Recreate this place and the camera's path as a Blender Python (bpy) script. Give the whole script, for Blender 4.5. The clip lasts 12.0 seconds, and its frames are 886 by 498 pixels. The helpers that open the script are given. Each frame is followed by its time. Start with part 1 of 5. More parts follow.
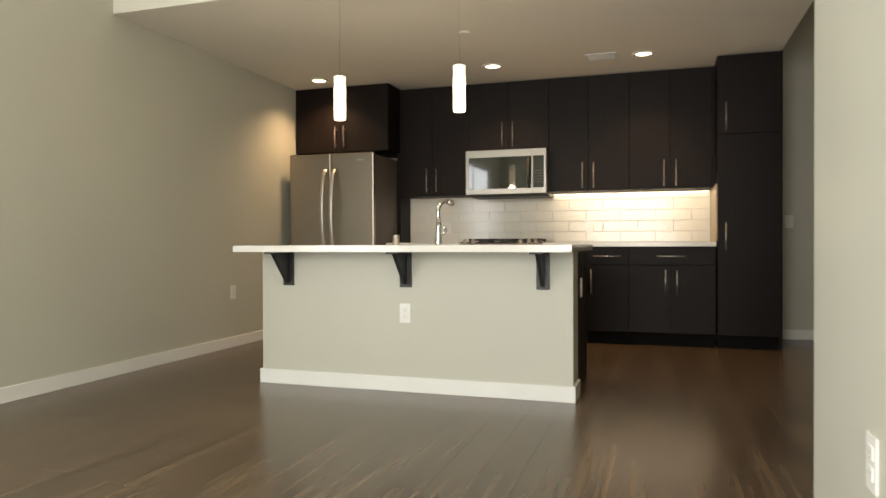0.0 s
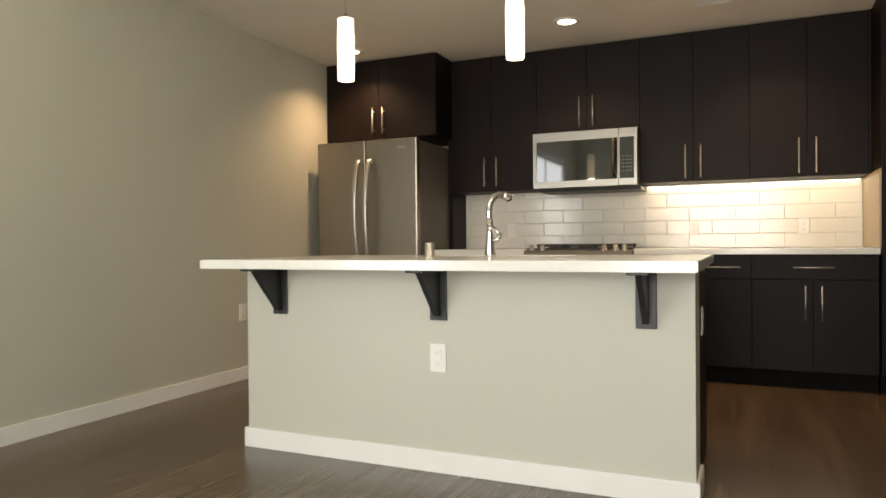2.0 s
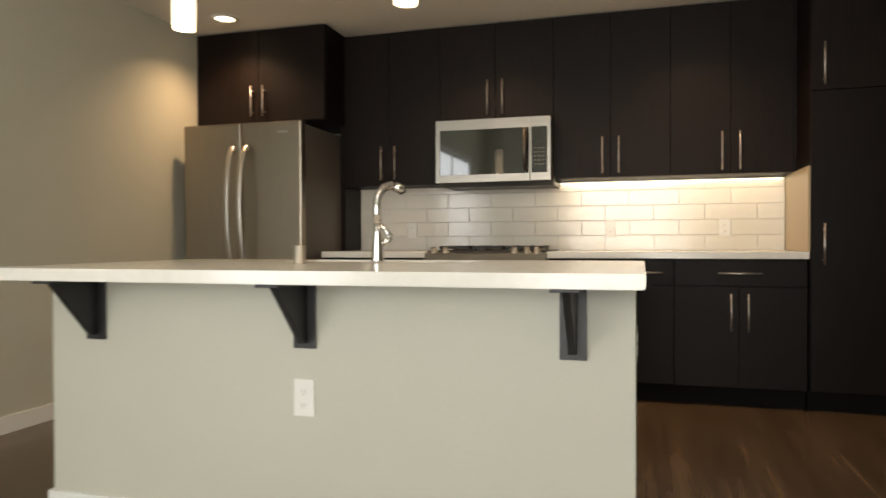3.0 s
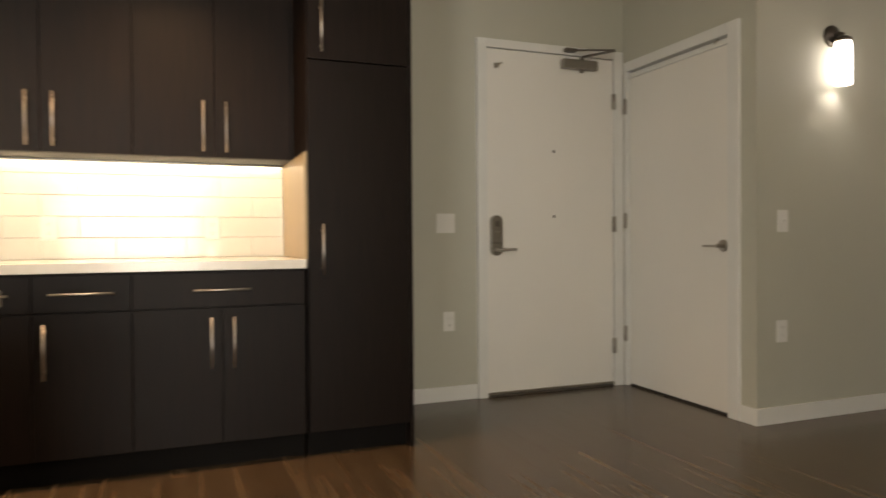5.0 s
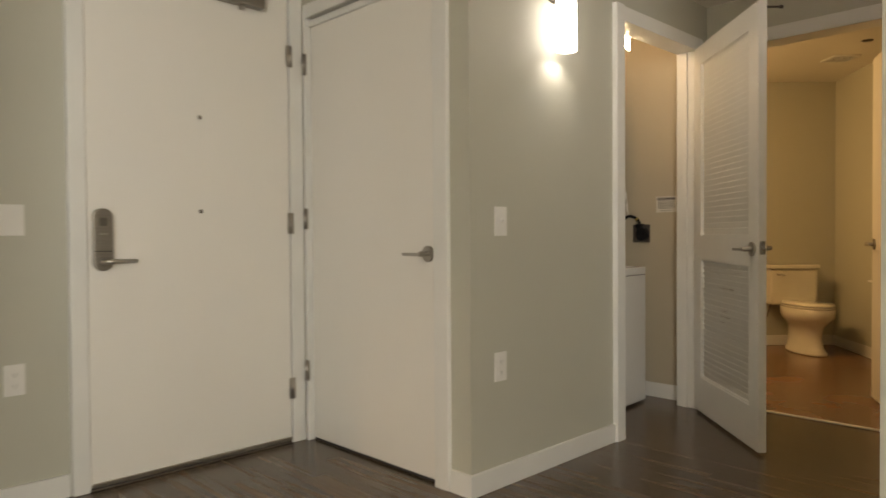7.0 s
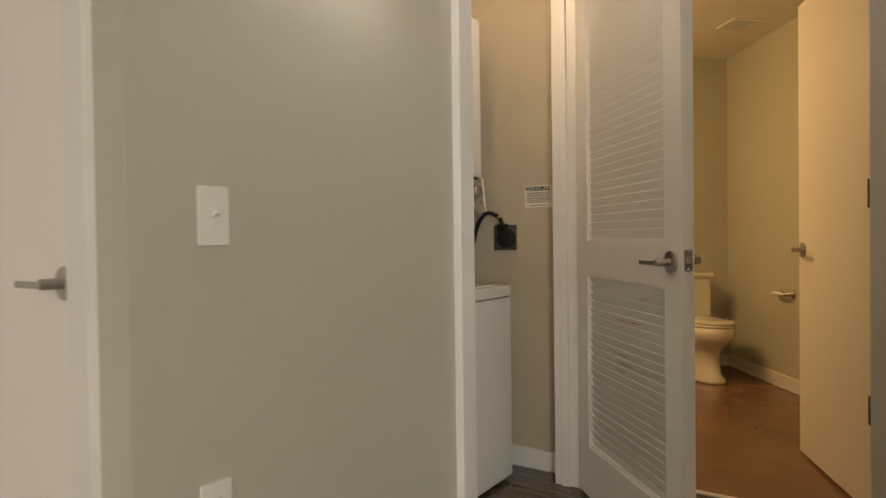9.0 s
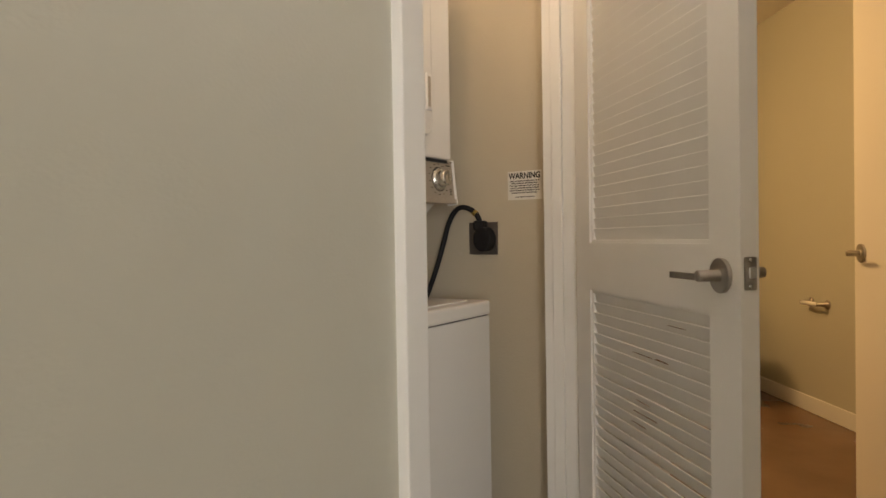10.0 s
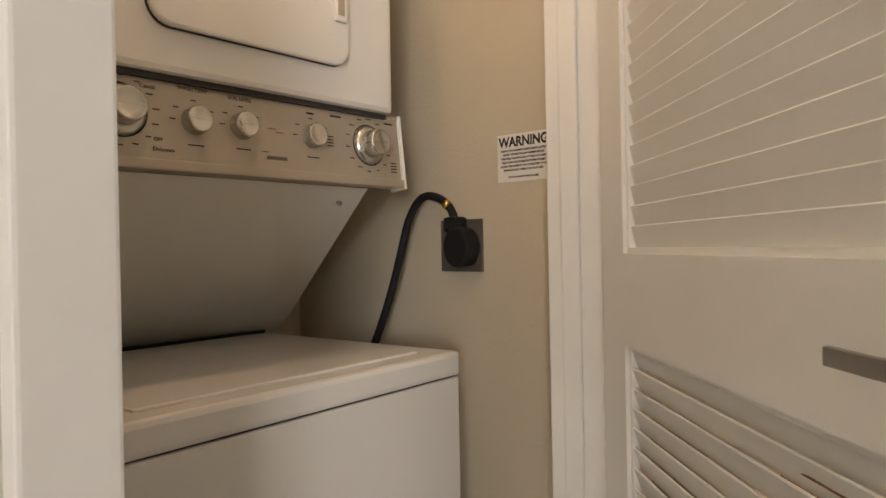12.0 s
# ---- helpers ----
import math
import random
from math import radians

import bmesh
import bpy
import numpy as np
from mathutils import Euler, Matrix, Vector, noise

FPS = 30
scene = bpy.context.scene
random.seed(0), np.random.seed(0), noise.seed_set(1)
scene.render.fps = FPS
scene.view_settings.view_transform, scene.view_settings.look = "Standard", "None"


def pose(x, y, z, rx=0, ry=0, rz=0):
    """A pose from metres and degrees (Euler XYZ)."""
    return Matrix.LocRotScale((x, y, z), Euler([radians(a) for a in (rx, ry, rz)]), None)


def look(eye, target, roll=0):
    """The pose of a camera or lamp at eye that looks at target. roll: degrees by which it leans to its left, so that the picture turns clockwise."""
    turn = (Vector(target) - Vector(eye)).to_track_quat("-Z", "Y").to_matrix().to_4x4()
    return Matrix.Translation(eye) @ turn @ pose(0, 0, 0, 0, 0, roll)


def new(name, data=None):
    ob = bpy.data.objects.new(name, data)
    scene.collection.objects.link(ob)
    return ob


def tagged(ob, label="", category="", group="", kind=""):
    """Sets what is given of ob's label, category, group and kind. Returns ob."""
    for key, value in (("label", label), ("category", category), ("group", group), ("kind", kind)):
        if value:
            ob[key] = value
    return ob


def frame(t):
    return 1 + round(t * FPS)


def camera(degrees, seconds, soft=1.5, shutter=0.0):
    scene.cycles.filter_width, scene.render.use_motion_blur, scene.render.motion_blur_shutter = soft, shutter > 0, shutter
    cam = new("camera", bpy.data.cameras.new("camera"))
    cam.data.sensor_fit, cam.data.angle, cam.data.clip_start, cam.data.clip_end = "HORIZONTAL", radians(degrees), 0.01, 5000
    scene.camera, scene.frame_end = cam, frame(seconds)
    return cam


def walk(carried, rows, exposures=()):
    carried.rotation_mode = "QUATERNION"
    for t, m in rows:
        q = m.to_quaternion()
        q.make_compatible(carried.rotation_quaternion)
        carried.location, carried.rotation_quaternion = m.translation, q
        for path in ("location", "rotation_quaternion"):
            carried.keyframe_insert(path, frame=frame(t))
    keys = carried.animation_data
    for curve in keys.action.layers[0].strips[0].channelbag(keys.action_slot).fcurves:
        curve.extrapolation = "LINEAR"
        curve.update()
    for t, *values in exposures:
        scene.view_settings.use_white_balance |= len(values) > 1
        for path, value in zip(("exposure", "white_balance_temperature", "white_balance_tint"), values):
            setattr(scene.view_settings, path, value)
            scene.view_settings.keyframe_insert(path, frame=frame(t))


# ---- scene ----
cam = camera(65.7, 12.0, shutter=0.4)
PATH = [
    (0, (0.2, 0.201, 0.885), (-0.406, 2.107, 0.867), -0.2),
    (0.5, (0.17, 0.483, 0.912), (-0.547, 2.35, 0.894), -0.4),
    (1, (0.068, 0.786, 0.907), (-0.759, 2.607, 0.89), -0.4),
    (1.5, (-0.016, 1.143, 0.916), (-0.84, 2.965, 0.898), -0.4),
    (2, (-0.098, 1.471, 0.934), (-0.907, 3.3, 0.918), -0.5),
    (2.5, (-0.219, 1.785, 0.952), (-0.917, 3.659, 0.933), -0.3),
    (3, (-0.245, 2.102, 0.949), (-0.803, 4.022, 0.928), -0.2),
    (3.5, (-0.201, 2.404, 0.963), (-0.495, 4.382, 0.943), -0.3),
    (3.7, (-0.182, 2.501, 0.962), (-0.325, 4.496, 0.94), -0.3),
    (5.3, (0.215, 3.4, 0.975), (1.108, 5.189, 0.939), -0.2),
    (5.5, (0.298, 3.486, 0.993), (1.298, 5.218, 0.951), -0.0),
    (6, (0.51, 3.728, 0.974), (1.716, 5.323, 0.938), -0.2),
    (6.5, (0.757, 3.952, 1.001), (2.066, 5.464, 0.961), -0.3),
    (7, (0.985, 4.171, 0.998), (2.387, 5.597, 0.959), -0.4),
    (7.5, (1.26, 4.365, 0.981), (2.806, 5.634, 0.943), -0.3),
    (7.7, (1.394, 4.408, 0.967), (2.958, 5.655, 0.951), -0.4),
    (9.3, (2.402, 4.894, 1.007), (4.034, 6.05, 0.972), -0.8),
    (9.5, (2.523, 4.945, 1.003), (4.151, 6.105, 0.972), -0.8),
    (10, (2.826, 5.099, 1.004), (4.465, 6.246, 0.974), -0.9),
    (10.5, (3.132, 5.222, 0.998), (4.787, 6.344, 0.97), -1.0),
    (11, (3.406, 5.301, 1.008), (5.03, 6.468, 0.985), -1.4),
    (11.5, (3.617, 5.379, 0.992), (5.187, 6.618, 0.991), -0.8),
    (12, (3.718, 5.408, 1.0), (5.225, 6.724, 0.995), -1.1),
]
walk(cam, [(t, look(eye, target, roll)) for t, eye, target, roll in PATH],
     [(0.0, -0.10, 6700, 12), (0.5, 0.08, 6750, 12), (1.5, 0.04, 6700, 13), (2.0, -0.06, 6650, 13), (3.5, -0.22, 6700, 13), (5.4, 0.64, 7300, 16),
      (6.5, 0.86, 7250, 15), (7.5, 0.82, 7150, 14), (9.5, 1.10, 6950, 17), (12.0, 1.50, 6750, 20)])

# ---- world, sun, large lights ----
world = bpy.data.worlds.new("sky_world")
scene.world = world
world.use_nodes = True
wn = world.node_tree.nodes
sky = wn.new("ShaderNodeTexSky")
sky.sky_type = "NISHITA"
sky.sun_disc = False
sky.sun_elevation, sky.sun_rotation = radians(48), radians(40)
world.node_tree.links.new(sky.outputs[0], wn["Background"].inputs[0])
wn["Background"].inputs[1].default_value = 0.10


def lamp(name, kind, m, energy, color, **settings):
    data = bpy.data.lights.new(name, kind)
    data.energy, data.color = energy, color
    for key, value in settings.items():
        if key == "size":
            data.size = value
        elif key == "size_y":
            data.shape, data.size_y = "RECTANGLE", value
        elif key == "radius":
            data.shadow_soft_size = value
        elif key == "spot":
            data.spot_size, data.spot_blend = radians(value), 1.0
    ob = new(name, data)
    ob.matrix_world = m
    return ob


WARM = (1.0, 0.66, 0.36)
DAY = (0.98, 0.985, 0.93)
lamp("sun_light", "SUN", pose(0, 0, 6, 42, 0, 150), 2.0, (1.0, 0.95, 0.88)).data.angle = radians(0.5)
lamp("window_daylight", "AREA", pose(-0.55, -2.42, 1.4, 90, 0, 0), 178, DAY, size=2.0, size_y=2.2)
# added fill from the left, brightens the right wall and the hall
lamp("side_fill_light", "AREA", pose(-3.36, -0.3, 1.4, 90, 0, -90), 142, (0.93, 0.98, 0.98), size=2.4, size_y=2.0)
lamp("under_cabinet_glow", "AREA", pose(-0.09, 6.80, 1.345, 0, 0, 0), 2.5, (1.0, 0.80, 0.54), size=1.40, size_y=0.04)
for lx in (-2.888, -1.2, 0.063):
    lamp("downlight_beam", "SPOT", pose(lx, 6.06, 2.40, 0, 0, 0), 62, WARM, radius=0.04, spot=130)
lamp("laundry_bulb_light", "POINT", pose(4.22, 6.19, 2.075), 2.1, (1.0, 0.71, 0.46), radius=0.03)
# area light added for the bathroom's warm glow, its lamp is out of view
lamp("bathroom_unseen_light", "AREA", look((5.60, 6.85, 2.05), (6.7, 5.6, 0.6)), 11.0, (1.0, 0.62, 0.25), size=1.0, size_y=0.35)
for px, py in ((-1.663, 4.0), (-0.90, 3.98)):
    lamp("pendant_glow", "POINT", pose(px, py, 1.60), 5, (1.0, 0.80, 0.55), radius=0.04)
lamp("sconce_glow", "POINT", pose(3.395, 5.873, 1.815), 1.1, (0.96, 0.98, 1.0), radius=0.010)
# unseen fill lights added over the walker, without fixtures in hall or entry
lamp("hall_fill_light", "POINT", pose(3.60, 5.15, 2.20), 1.75, (1.0, 0.90, 0.86), radius=0.15)
lamp("entry_fill_light", "POINT", pose(1.0, 3.7, 2.90), 10, (1.0, 0.76, 0.52), radius=0.12)


# ---- materials ----
def material(name, col, col2=None, rough=0.5, metal=0.0, scale=4.0, stretch=(1, 1, 1), bump=0.0, bump_scale=60.0,
             rough_var=0.08, coat=0.0, emit=0.0, glass=0.0, spread=0.0, detail=6.0, emit_col=None, spec=0.5):
    """A surface with two scales of variation: a broad change of colour and a fine relief."""
    m = bpy.data.materials.new(name)
    m.use_nodes = True
    nt = m.node_tree
    n, link = nt.nodes, nt.links.new
    p = n["Principled BSDF"]
    tc = n.new("ShaderNodeTexCoord")
    mp = n.new("ShaderNodeMapping")
    mp.inputs["Scale"].default_value = stretch
    link(tc.outputs["Object"], mp.inputs[0])
    nz = n.new("ShaderNodeTexNoise")
    nz.inputs["Scale"].default_value, nz.inputs["Detail"].default_value = scale, detail
    link(mp.outputs[0], nz.inputs[0])
    ramp = n.new("ShaderNodeValToRGB")
    col2 = col2 or tuple(c * 0.90 for c in col)
    ramp.color_ramp.elements[0].position, ramp.color_ramp.elements[1].position = 0.32, 0.68
    ramp.color_ramp.elements[0].color, ramp.color_ramp.elements[1].color = (*col2, 1), (*col, 1)
    link(nz.outputs[0], ramp.inputs[0])
    out = ramp.outputs[0]
    if spread:
        info, geo = n.new("ShaderNodeObjectInfo"), n.new("ShaderNodeNewGeometry")
        add = n.new("ShaderNodeMath")
        add.operation = "ADD"
        link(info.outputs["Random"], add.inputs[0])
        link(geo.outputs["Random Per Island"], add.inputs[1])
        fr = n.new("ShaderNodeMath")
        fr.operation = "FRACT"
        link(add.outputs[0], fr.inputs[0])
        mr = n.new("ShaderNodeMapRange")
        mr.inputs[3].default_value, mr.inputs[4].default_value = 1 - spread, 1 + spread
        link(fr.outputs[0], mr.inputs[0])
        hsv = n.new("ShaderNodeHueSaturation")
        link(mr.outputs[0], hsv.inputs["Value"])
        link(out, hsv.inputs["Color"])
        out = hsv.outputs[0]
        # slide the grain from piece to piece
        sh = n.new("ShaderNodeVectorMath")
        sh.operation = "SCALE"
        sh.inputs[0].default_value = (37, 91, 13)
        link(fr.outputs[0], sh.inputs["Scale"])
        link(sh.outputs[0], mp.inputs["Location"])
    link(out, p.inputs["Base Color"])
    rr = n.new("ShaderNodeMapRange")
    rr.inputs[3].default_value, rr.inputs[4].default_value = max(rough - rough_var, 0.02), min(rough + rough_var, 1)
    link(nz.outputs[0], rr.inputs[0])
    link(rr.outputs[0], p.inputs["Roughness"])
    p.inputs["Metallic"].default_value = metal
    p.inputs["Specular IOR Level"].default_value = spec
    p.inputs["Coat Weight"].default_value = coat
    p.inputs["Transmission Weight"].default_value = glass
    if emit:
        p.inputs["Emission Color"].default_value = (*(emit_col or col), 1)
        p.inputs["Emission Strength"].default_value = emit
    if bump:
        fine = n.new("ShaderNodeTexNoise")
        fine.inputs["Scale"].default_value, fine.inputs["Detail"].default_value = bump_scale, 4
        link(mp.outputs[0], fine.inputs[0])
        b = n.new("ShaderNodeBump")
        b.inputs["Strength"].default_value, b.inputs["Distance"].default_value = bump, 0.004
        link(fine.outputs[0], b.inputs["Height"])
        link(b.outputs[0], p.inputs["Normal"])
    return m


PAINT = material("greige_wall_paint", (0.530, 0.525, 0.445), (0.508, 0.503, 0.425), 0.46, scale=1.3, bump=0.16, bump_scale=130)
TAN = material("tan_closet_paint", (0.535, 0.476, 0.362), (0.51, 0.453, 0.342), 0.5, scale=1.3, bump=0.25, bump_scale=130)
CEIL = material("ceiling_paint", (0.83, 0.80, 0.73), (0.80, 0.77, 0.70), 0.85, scale=1.0, bump=0.15, bump_scale=140)
TRIM = material("white_trim_paint", (0.80, 0.80, 0.77), (0.77, 0.77, 0.735), 0.35, scale=5, bump=0.05, bump_scale=50)
DOORP = material("off_white_door_paint", (0.85, 0.83, 0.78), (0.825, 0.805, 0.755), 0.42, scale=2, bump=0.06, bump_scale=90, stretch=(1, 1, 0.3))
PLANK = material("brown_vinyl_plank", (0.136, 0.093, 0.057), (0.064, 0.041, 0.024), 0.25, spec=0.70, scale=4.5, stretch=(6.5, 0.24, 1), bump=0.03, bump_scale=30, rough_var=0.02, spread=0.10, detail=4.0)
SUBFLOOR = material("dark_subfloor", (0.05, 0.04, 0.03), None, 0.8)
BATHF = material("mottled_tan_bath_vinyl", (0.235, 0.130, 0.068), (0.175, 0.094, 0.048), 0.24, scale=2.6, rough_var=0.05, detail=8)
ESP = material("espresso_wood", (0.0104, 0.0055, 0.0038), (0.0054, 0.0029, 0.0020), 0.48, scale=9, stretch=(9, 9, 0.5), bump=0.12, bump_scale=40, detail=8, spread=0.14, spec=0.16)
# near-black for the toe kicks, the recess's shade put into the colour
ESPIN = material("toe_kick_shade", (0.006, 0.005, 0.0045), None, 0.7, spec=0.1)
QUARTZ = material("white_quartz", (0.80, 0.78, 0.73), (0.76, 0.74, 0.675), 0.16, scale=30, rough_var=0.04)
TILE = material("white_glazed_tile", (0.78, 0.75, 0.68), (0.74, 0.71, 0.64), 0.10, scale=6, bump=0.55, bump_scale=11, rough_var=0.04, spread=0.02)
GROUT = material("pale_grout", (0.70, 0.67, 0.605), None, 0.85, scale=40, bump=0.2)
FILLER = material("light_maple_panel", (0.40, 0.31, 0.19), (0.34, 0.26, 0.155), 0.45, scale=8, stretch=(6, 6, 0.6))
STEEL = material("brushed_stainless", (0.28, 0.265, 0.24), (0.24, 0.227, 0.205), 0.32, 1.0, scale=5, stretch=(1, 1, 60), bump=0.03, bump_scale=40)
STEELV = material("brushed_stainless_vertical", (0.30, 0.262, 0.213), (0.275, 0.24, 0.194), 0.34, 1.0, scale=4, stretch=(30, 30, 0.5), bump=0.006, bump_scale=40, rough_var=0.02)
BRIGHTSTEEL = material("bright_satin_steel", (0.54, 0.515, 0.475), None, 0.42, 1.0, scale=30)
BARMETAL = material("matte_nickel_bar", (0.60, 0.57, 0.53), None, 0.42, 1.0, scale=30)
NICKEL = material("satin_nickel", (0.46, 0.43, 0.385), None, 0.36, 1.0, scale=30)
CHROME = material("chrome", (0.72, 0.72, 0.72), None, 0.08, 1.0, rough_var=0.03)
GREYCASE = material("grey_appliance_side", (0.085, 0.078, 0.070), None, 0.5, scale=20, bump=0.1, bump_scale=200)
BLACK = material("black_painted_steel", (0.016, 0.016, 0.017), None, 0.42, scale=20, bump=0.05)
IRON = material("cast_iron", (0.020, 0.020, 0.020), None, 0.55, scale=40, bump=0.3, bump_scale=120)
DARKGLASS = material("dark_oven_glass", (0.012, 0.015, 0.014), None, 0.04, 0.0, rough_var=0.015, spec=0.85)
PLASTIC = material("white_plastic", (0.80, 0.79, 0.75), (0.78, 0.77, 0.73), 0.30, scale=10)
# outlet slots are raised grey boxes, coloured for the shade in the holes
SOCKET = material("socket_slot_shade", (0.36, 0.345, 0.315), None, 0.6)
# near-black that paints the shade in seams, gaps and the hall grille
SLOT = material("painted_gap_shade", (0.03, 0.03, 0.03), None, 0.6)
ENAMEL = material("white_appliance_enamel", (0.78, 0.77, 0.73), (0.76, 0.75, 0.71), 0.24, scale=2, bump=0.04, bump_scale=220, coat=0.3)
CONTROL = material("champagne_control_panel", (0.47, 0.42, 0.34), (0.44, 0.39, 0.315), 0.36, 0.35, scale=30)
KNOB = material("silver_knob", (0.62, 0.60, 0.55), None, 0.25, 0.9, scale=30)
INK = material("dark_print", (0.022, 0.020, 0.018), None, 0.8, spec=0.2)
PAPER = material("white_placard", (0.74, 0.72, 0.66), None, 0.6, scale=12)
RUBBER = material("black_rubber", (0.012, 0.012, 0.013), None, 0.55, spec=0.25, scale=30, bump=0.1)
BRASS = material("brass_ring", (0.60, 0.42, 0.12), None, 0.3, 1.0)
BRONZE = material("dark_bronze", (0.11, 0.095, 0.08), None, 0.35, 0.9, scale=20)
LOCKMETAL = material("brushed_lock_metal", (0.34, 0.315, 0.28), (0.29, 0.268, 0.24), 0.38, 0.9, scale=12, stretch=(1, 1, 20))
GREYPLATE = material("grey_metal_plate", (0.18, 0.16, 0.14), None, 0.42, 0.6, scale=30)
CERAMIC = material("white_porcelain", (0.80, 0.77, 0.675), None, 0.10, coat=0.5, rough_var=0.03)
SHADE = material("glowing_frosted_glass", (1.0, 0.90, 0.72), (0.95, 0.84, 0.64), 0.5, emit=2.6, scale=14, stretch=(1, 1, 6), emit_col=(1.0, 0.80, 0.52))
SHADETOP = material("ribbed_white_glass", (0.85, 0.80, 0.70), (0.70, 0.65, 0.56), 0.35, emit=1.5, scale=6, stretch=(1, 1, 30), bump=0.4, emit_col=(1.0, 0.82, 0.58))
SCONCE = material("glowing_sconce_glass", (1.0, 0.95, 0.85), None, 0.4, emit=3.4, emit_col=(1.0, 0.97, 0.92))
LENS = material("glowing_downlight_lens", (1.0, 0.9, 0.75), None, 0.4, emit=9.0, emit_col=(1.0, 0.80, 0.52))
LED = material("glowing_led_strip", (1.0, 0.9, 0.7), None, 0.4, emit=5.0, emit_col=(1.0, 0.84, 0.56))
BULB = material("glowing_bulb", (1.0, 0.9, 0.7), None, 0.4, emit=14.0, emit_col=(1.0, 0.80, 0.50))
RAWWOOD = material("chipped_raw_wood", (0.23, 0.115, 0.05), (0.13, 0.06, 0.025), 0.8, scale=60)
PANE = material("window_glass", (0.95, 0.97, 0.97), None, 0.02, glass=1.0, rough_var=0.01)


# ---- mesh helpers ----
LOCAL = set()


def box(bm, x0, y0, z0, x1, y1, z1, bevel=0.0):
    made = bmesh.ops.create_cube(bm, size=1)
    vs = made["verts"]
    for v in vs:
        v.co = ((x0 + x1) / 2 + v.co.x * (x1 - x0), (y0 + y1) / 2 + v.co.y * (y1 - y0), (z0 + z1) / 2 + v.co.z * (z1 - z0))
    if bevel:
        edges = list({e for v in vs for e in v.link_edges})
        bmesh.ops.bevel(bm, geom=edges, offset=bevel, segments=2, affect="EDGES", profile=0.6)
    return bm


def tube(bm, path, radius, sides=12, closed_ends=True):
    """A round bar along a list of points; radius may be one number or one a point."""
    pts = [Vector(p) for p in path]
    radii = radius if isinstance(radius, (list, tuple)) else [radius] * len(pts)
    rings = []
    side = None
    for i, p in enumerate(pts):
        d = (pts[min(i + 1, len(pts) - 1)] - pts[max(i - 1, 0)]).normalized()
        if side is None:
            side = d.orthogonal().normalized()
        side = (side - d * side.dot(d)).normalized()
        up = d.cross(side)
        rings.append([bm.verts.new(p + radii[i] * (math.cos(a) * side + math.sin(a) * up))
                      for a in (2 * math.pi * k / sides for k in range(sides))])
    for a, b in zip(rings, rings[1:]):
        for k in range(sides):
            f = bm.faces.new((a[k], a[(k + 1) % sides], b[(k + 1) % sides], b[k]))
            f.smooth = True
    if closed_ends:
        bm.faces.new(list(reversed(rings[0])))
        bm.faces.new(rings[-1])
    return bm


def lathe(bm, profile, m=None, sides=28):
    """A turned shape: (radius, height) pairs round the z axis, then moved by m."""
    m = m or Matrix()
    rings = []
    for r, z in profile:
        if r < 1e-5:
            rings.append([bm.verts.new(m @ Vector((0, 0, z)))])
        else:
            rings.append([bm.verts.new(m @ Vector((r * math.cos(2 * math.pi * k / sides), r * math.sin(2 * math.pi * k / sides), z))) for k in range(sides)])
    for a, b in zip(rings, rings[1:]):
        for k in range(sides):
            j = (k + 1) % sides
            if len(a) == 1 and len(b) == 1:
                continue
            if len(a) == 1:
                f = bm.faces.new((a[0], b[j], b[k]))
            elif len(b) == 1:
                f = bm.faces.new((a[k], a[j], b[0]))
            else:
                f = bm.faces.new((a[k], a[j], b[j], b[k]))
            f.smooth = True
    return bm


def prism(bm, outline, axis, lo, hi, bevel=0.0):
    """An outline of (u, v) pairs drawn out from lo to hi along axis; u, v are the other two axes in order."""
    def place(u, v, w):
        return {"x": (w, u, v), "y": (u, w, v), "z": (u, v, w)}[axis]
    a = [bm.verts.new(place(u, v, lo)) for u, v in outline]
    b = [bm.verts.new(place(u, v, hi)) for u, v in outline]
    bm.faces.new(a)
    bm.faces.new(list(reversed(b)))
    for i in range(len(a)):
        j = (i + 1) % len(a)
        bm.faces.new((a[j], a[i], b[i], b[j]))
    bmesh.ops.recalc_face_normals(bm, faces=bm.faces)
    if bevel:
        bmesh.ops.bevel(bm, geom=list(bm.edges), offset=bevel, segments=2, affect="EDGES", profile=0.6)
    return bm


def rounded(u0, v0, u1, v1, r, n=6):
    pts = []
    for cx, cy, a0 in ((u1 - r, v1 - r, 0), (u0 + r, v1 - r, 90), (u0 + r, v0 + r, 180), (u1 - r, v0 + r, 270)):
        for k in range(n + 1):
            a = radians(a0 + 90 * k / n)
            pts.append((cx + r * math.cos(a), cy + r * math.sin(a)))
    return pts


def mesh_of(name, bm, mat, normals=True):
    if normals:
        bmesh.ops.recalc_face_normals(bm, faces=bm.faces)
    me = bpy.data.meshes.new(name)
    bm.to_mesh(me)
    bm.free()
    me.materials.append(mat)
    return me


def part(name, bm, mat, parent, label=""):
    ob = new(name, mesh_of(name, bm, mat))
    ob.parent = parent
    if parent.type == "EMPTY" and parent.name not in LOCAL:
        ob.matrix_parent_inverse = parent.matrix_basis.inverted()
    return tagged(ob, label)


def bpart(name, mat, parent, x0, y0, z0, x1, y1, z1, bevel=0.0, label=""):
    return part(name, box(bmesh.new(), x0, y0, z0, x1, y1, z1, bevel), mat, parent, label)


def thing(name, label, category, base, group="", local=None):
    """An Empty at a thing's base. Parts are drawn in world metres, or in the frame of the pose local."""
    ob = new(name)
    ob.empty_display_size = 0.05
    if local is not None:
        ob.matrix_basis = local
        LOCAL.add(ob.name)
    else:
        ob.matrix_basis = Matrix.Translation(base)
    return tagged(ob, label, category, group)


def structure(name, bm, mat, label, category):
    return tagged(new(name, mesh_of(name, bm, mat)), label, category, kind="structure")


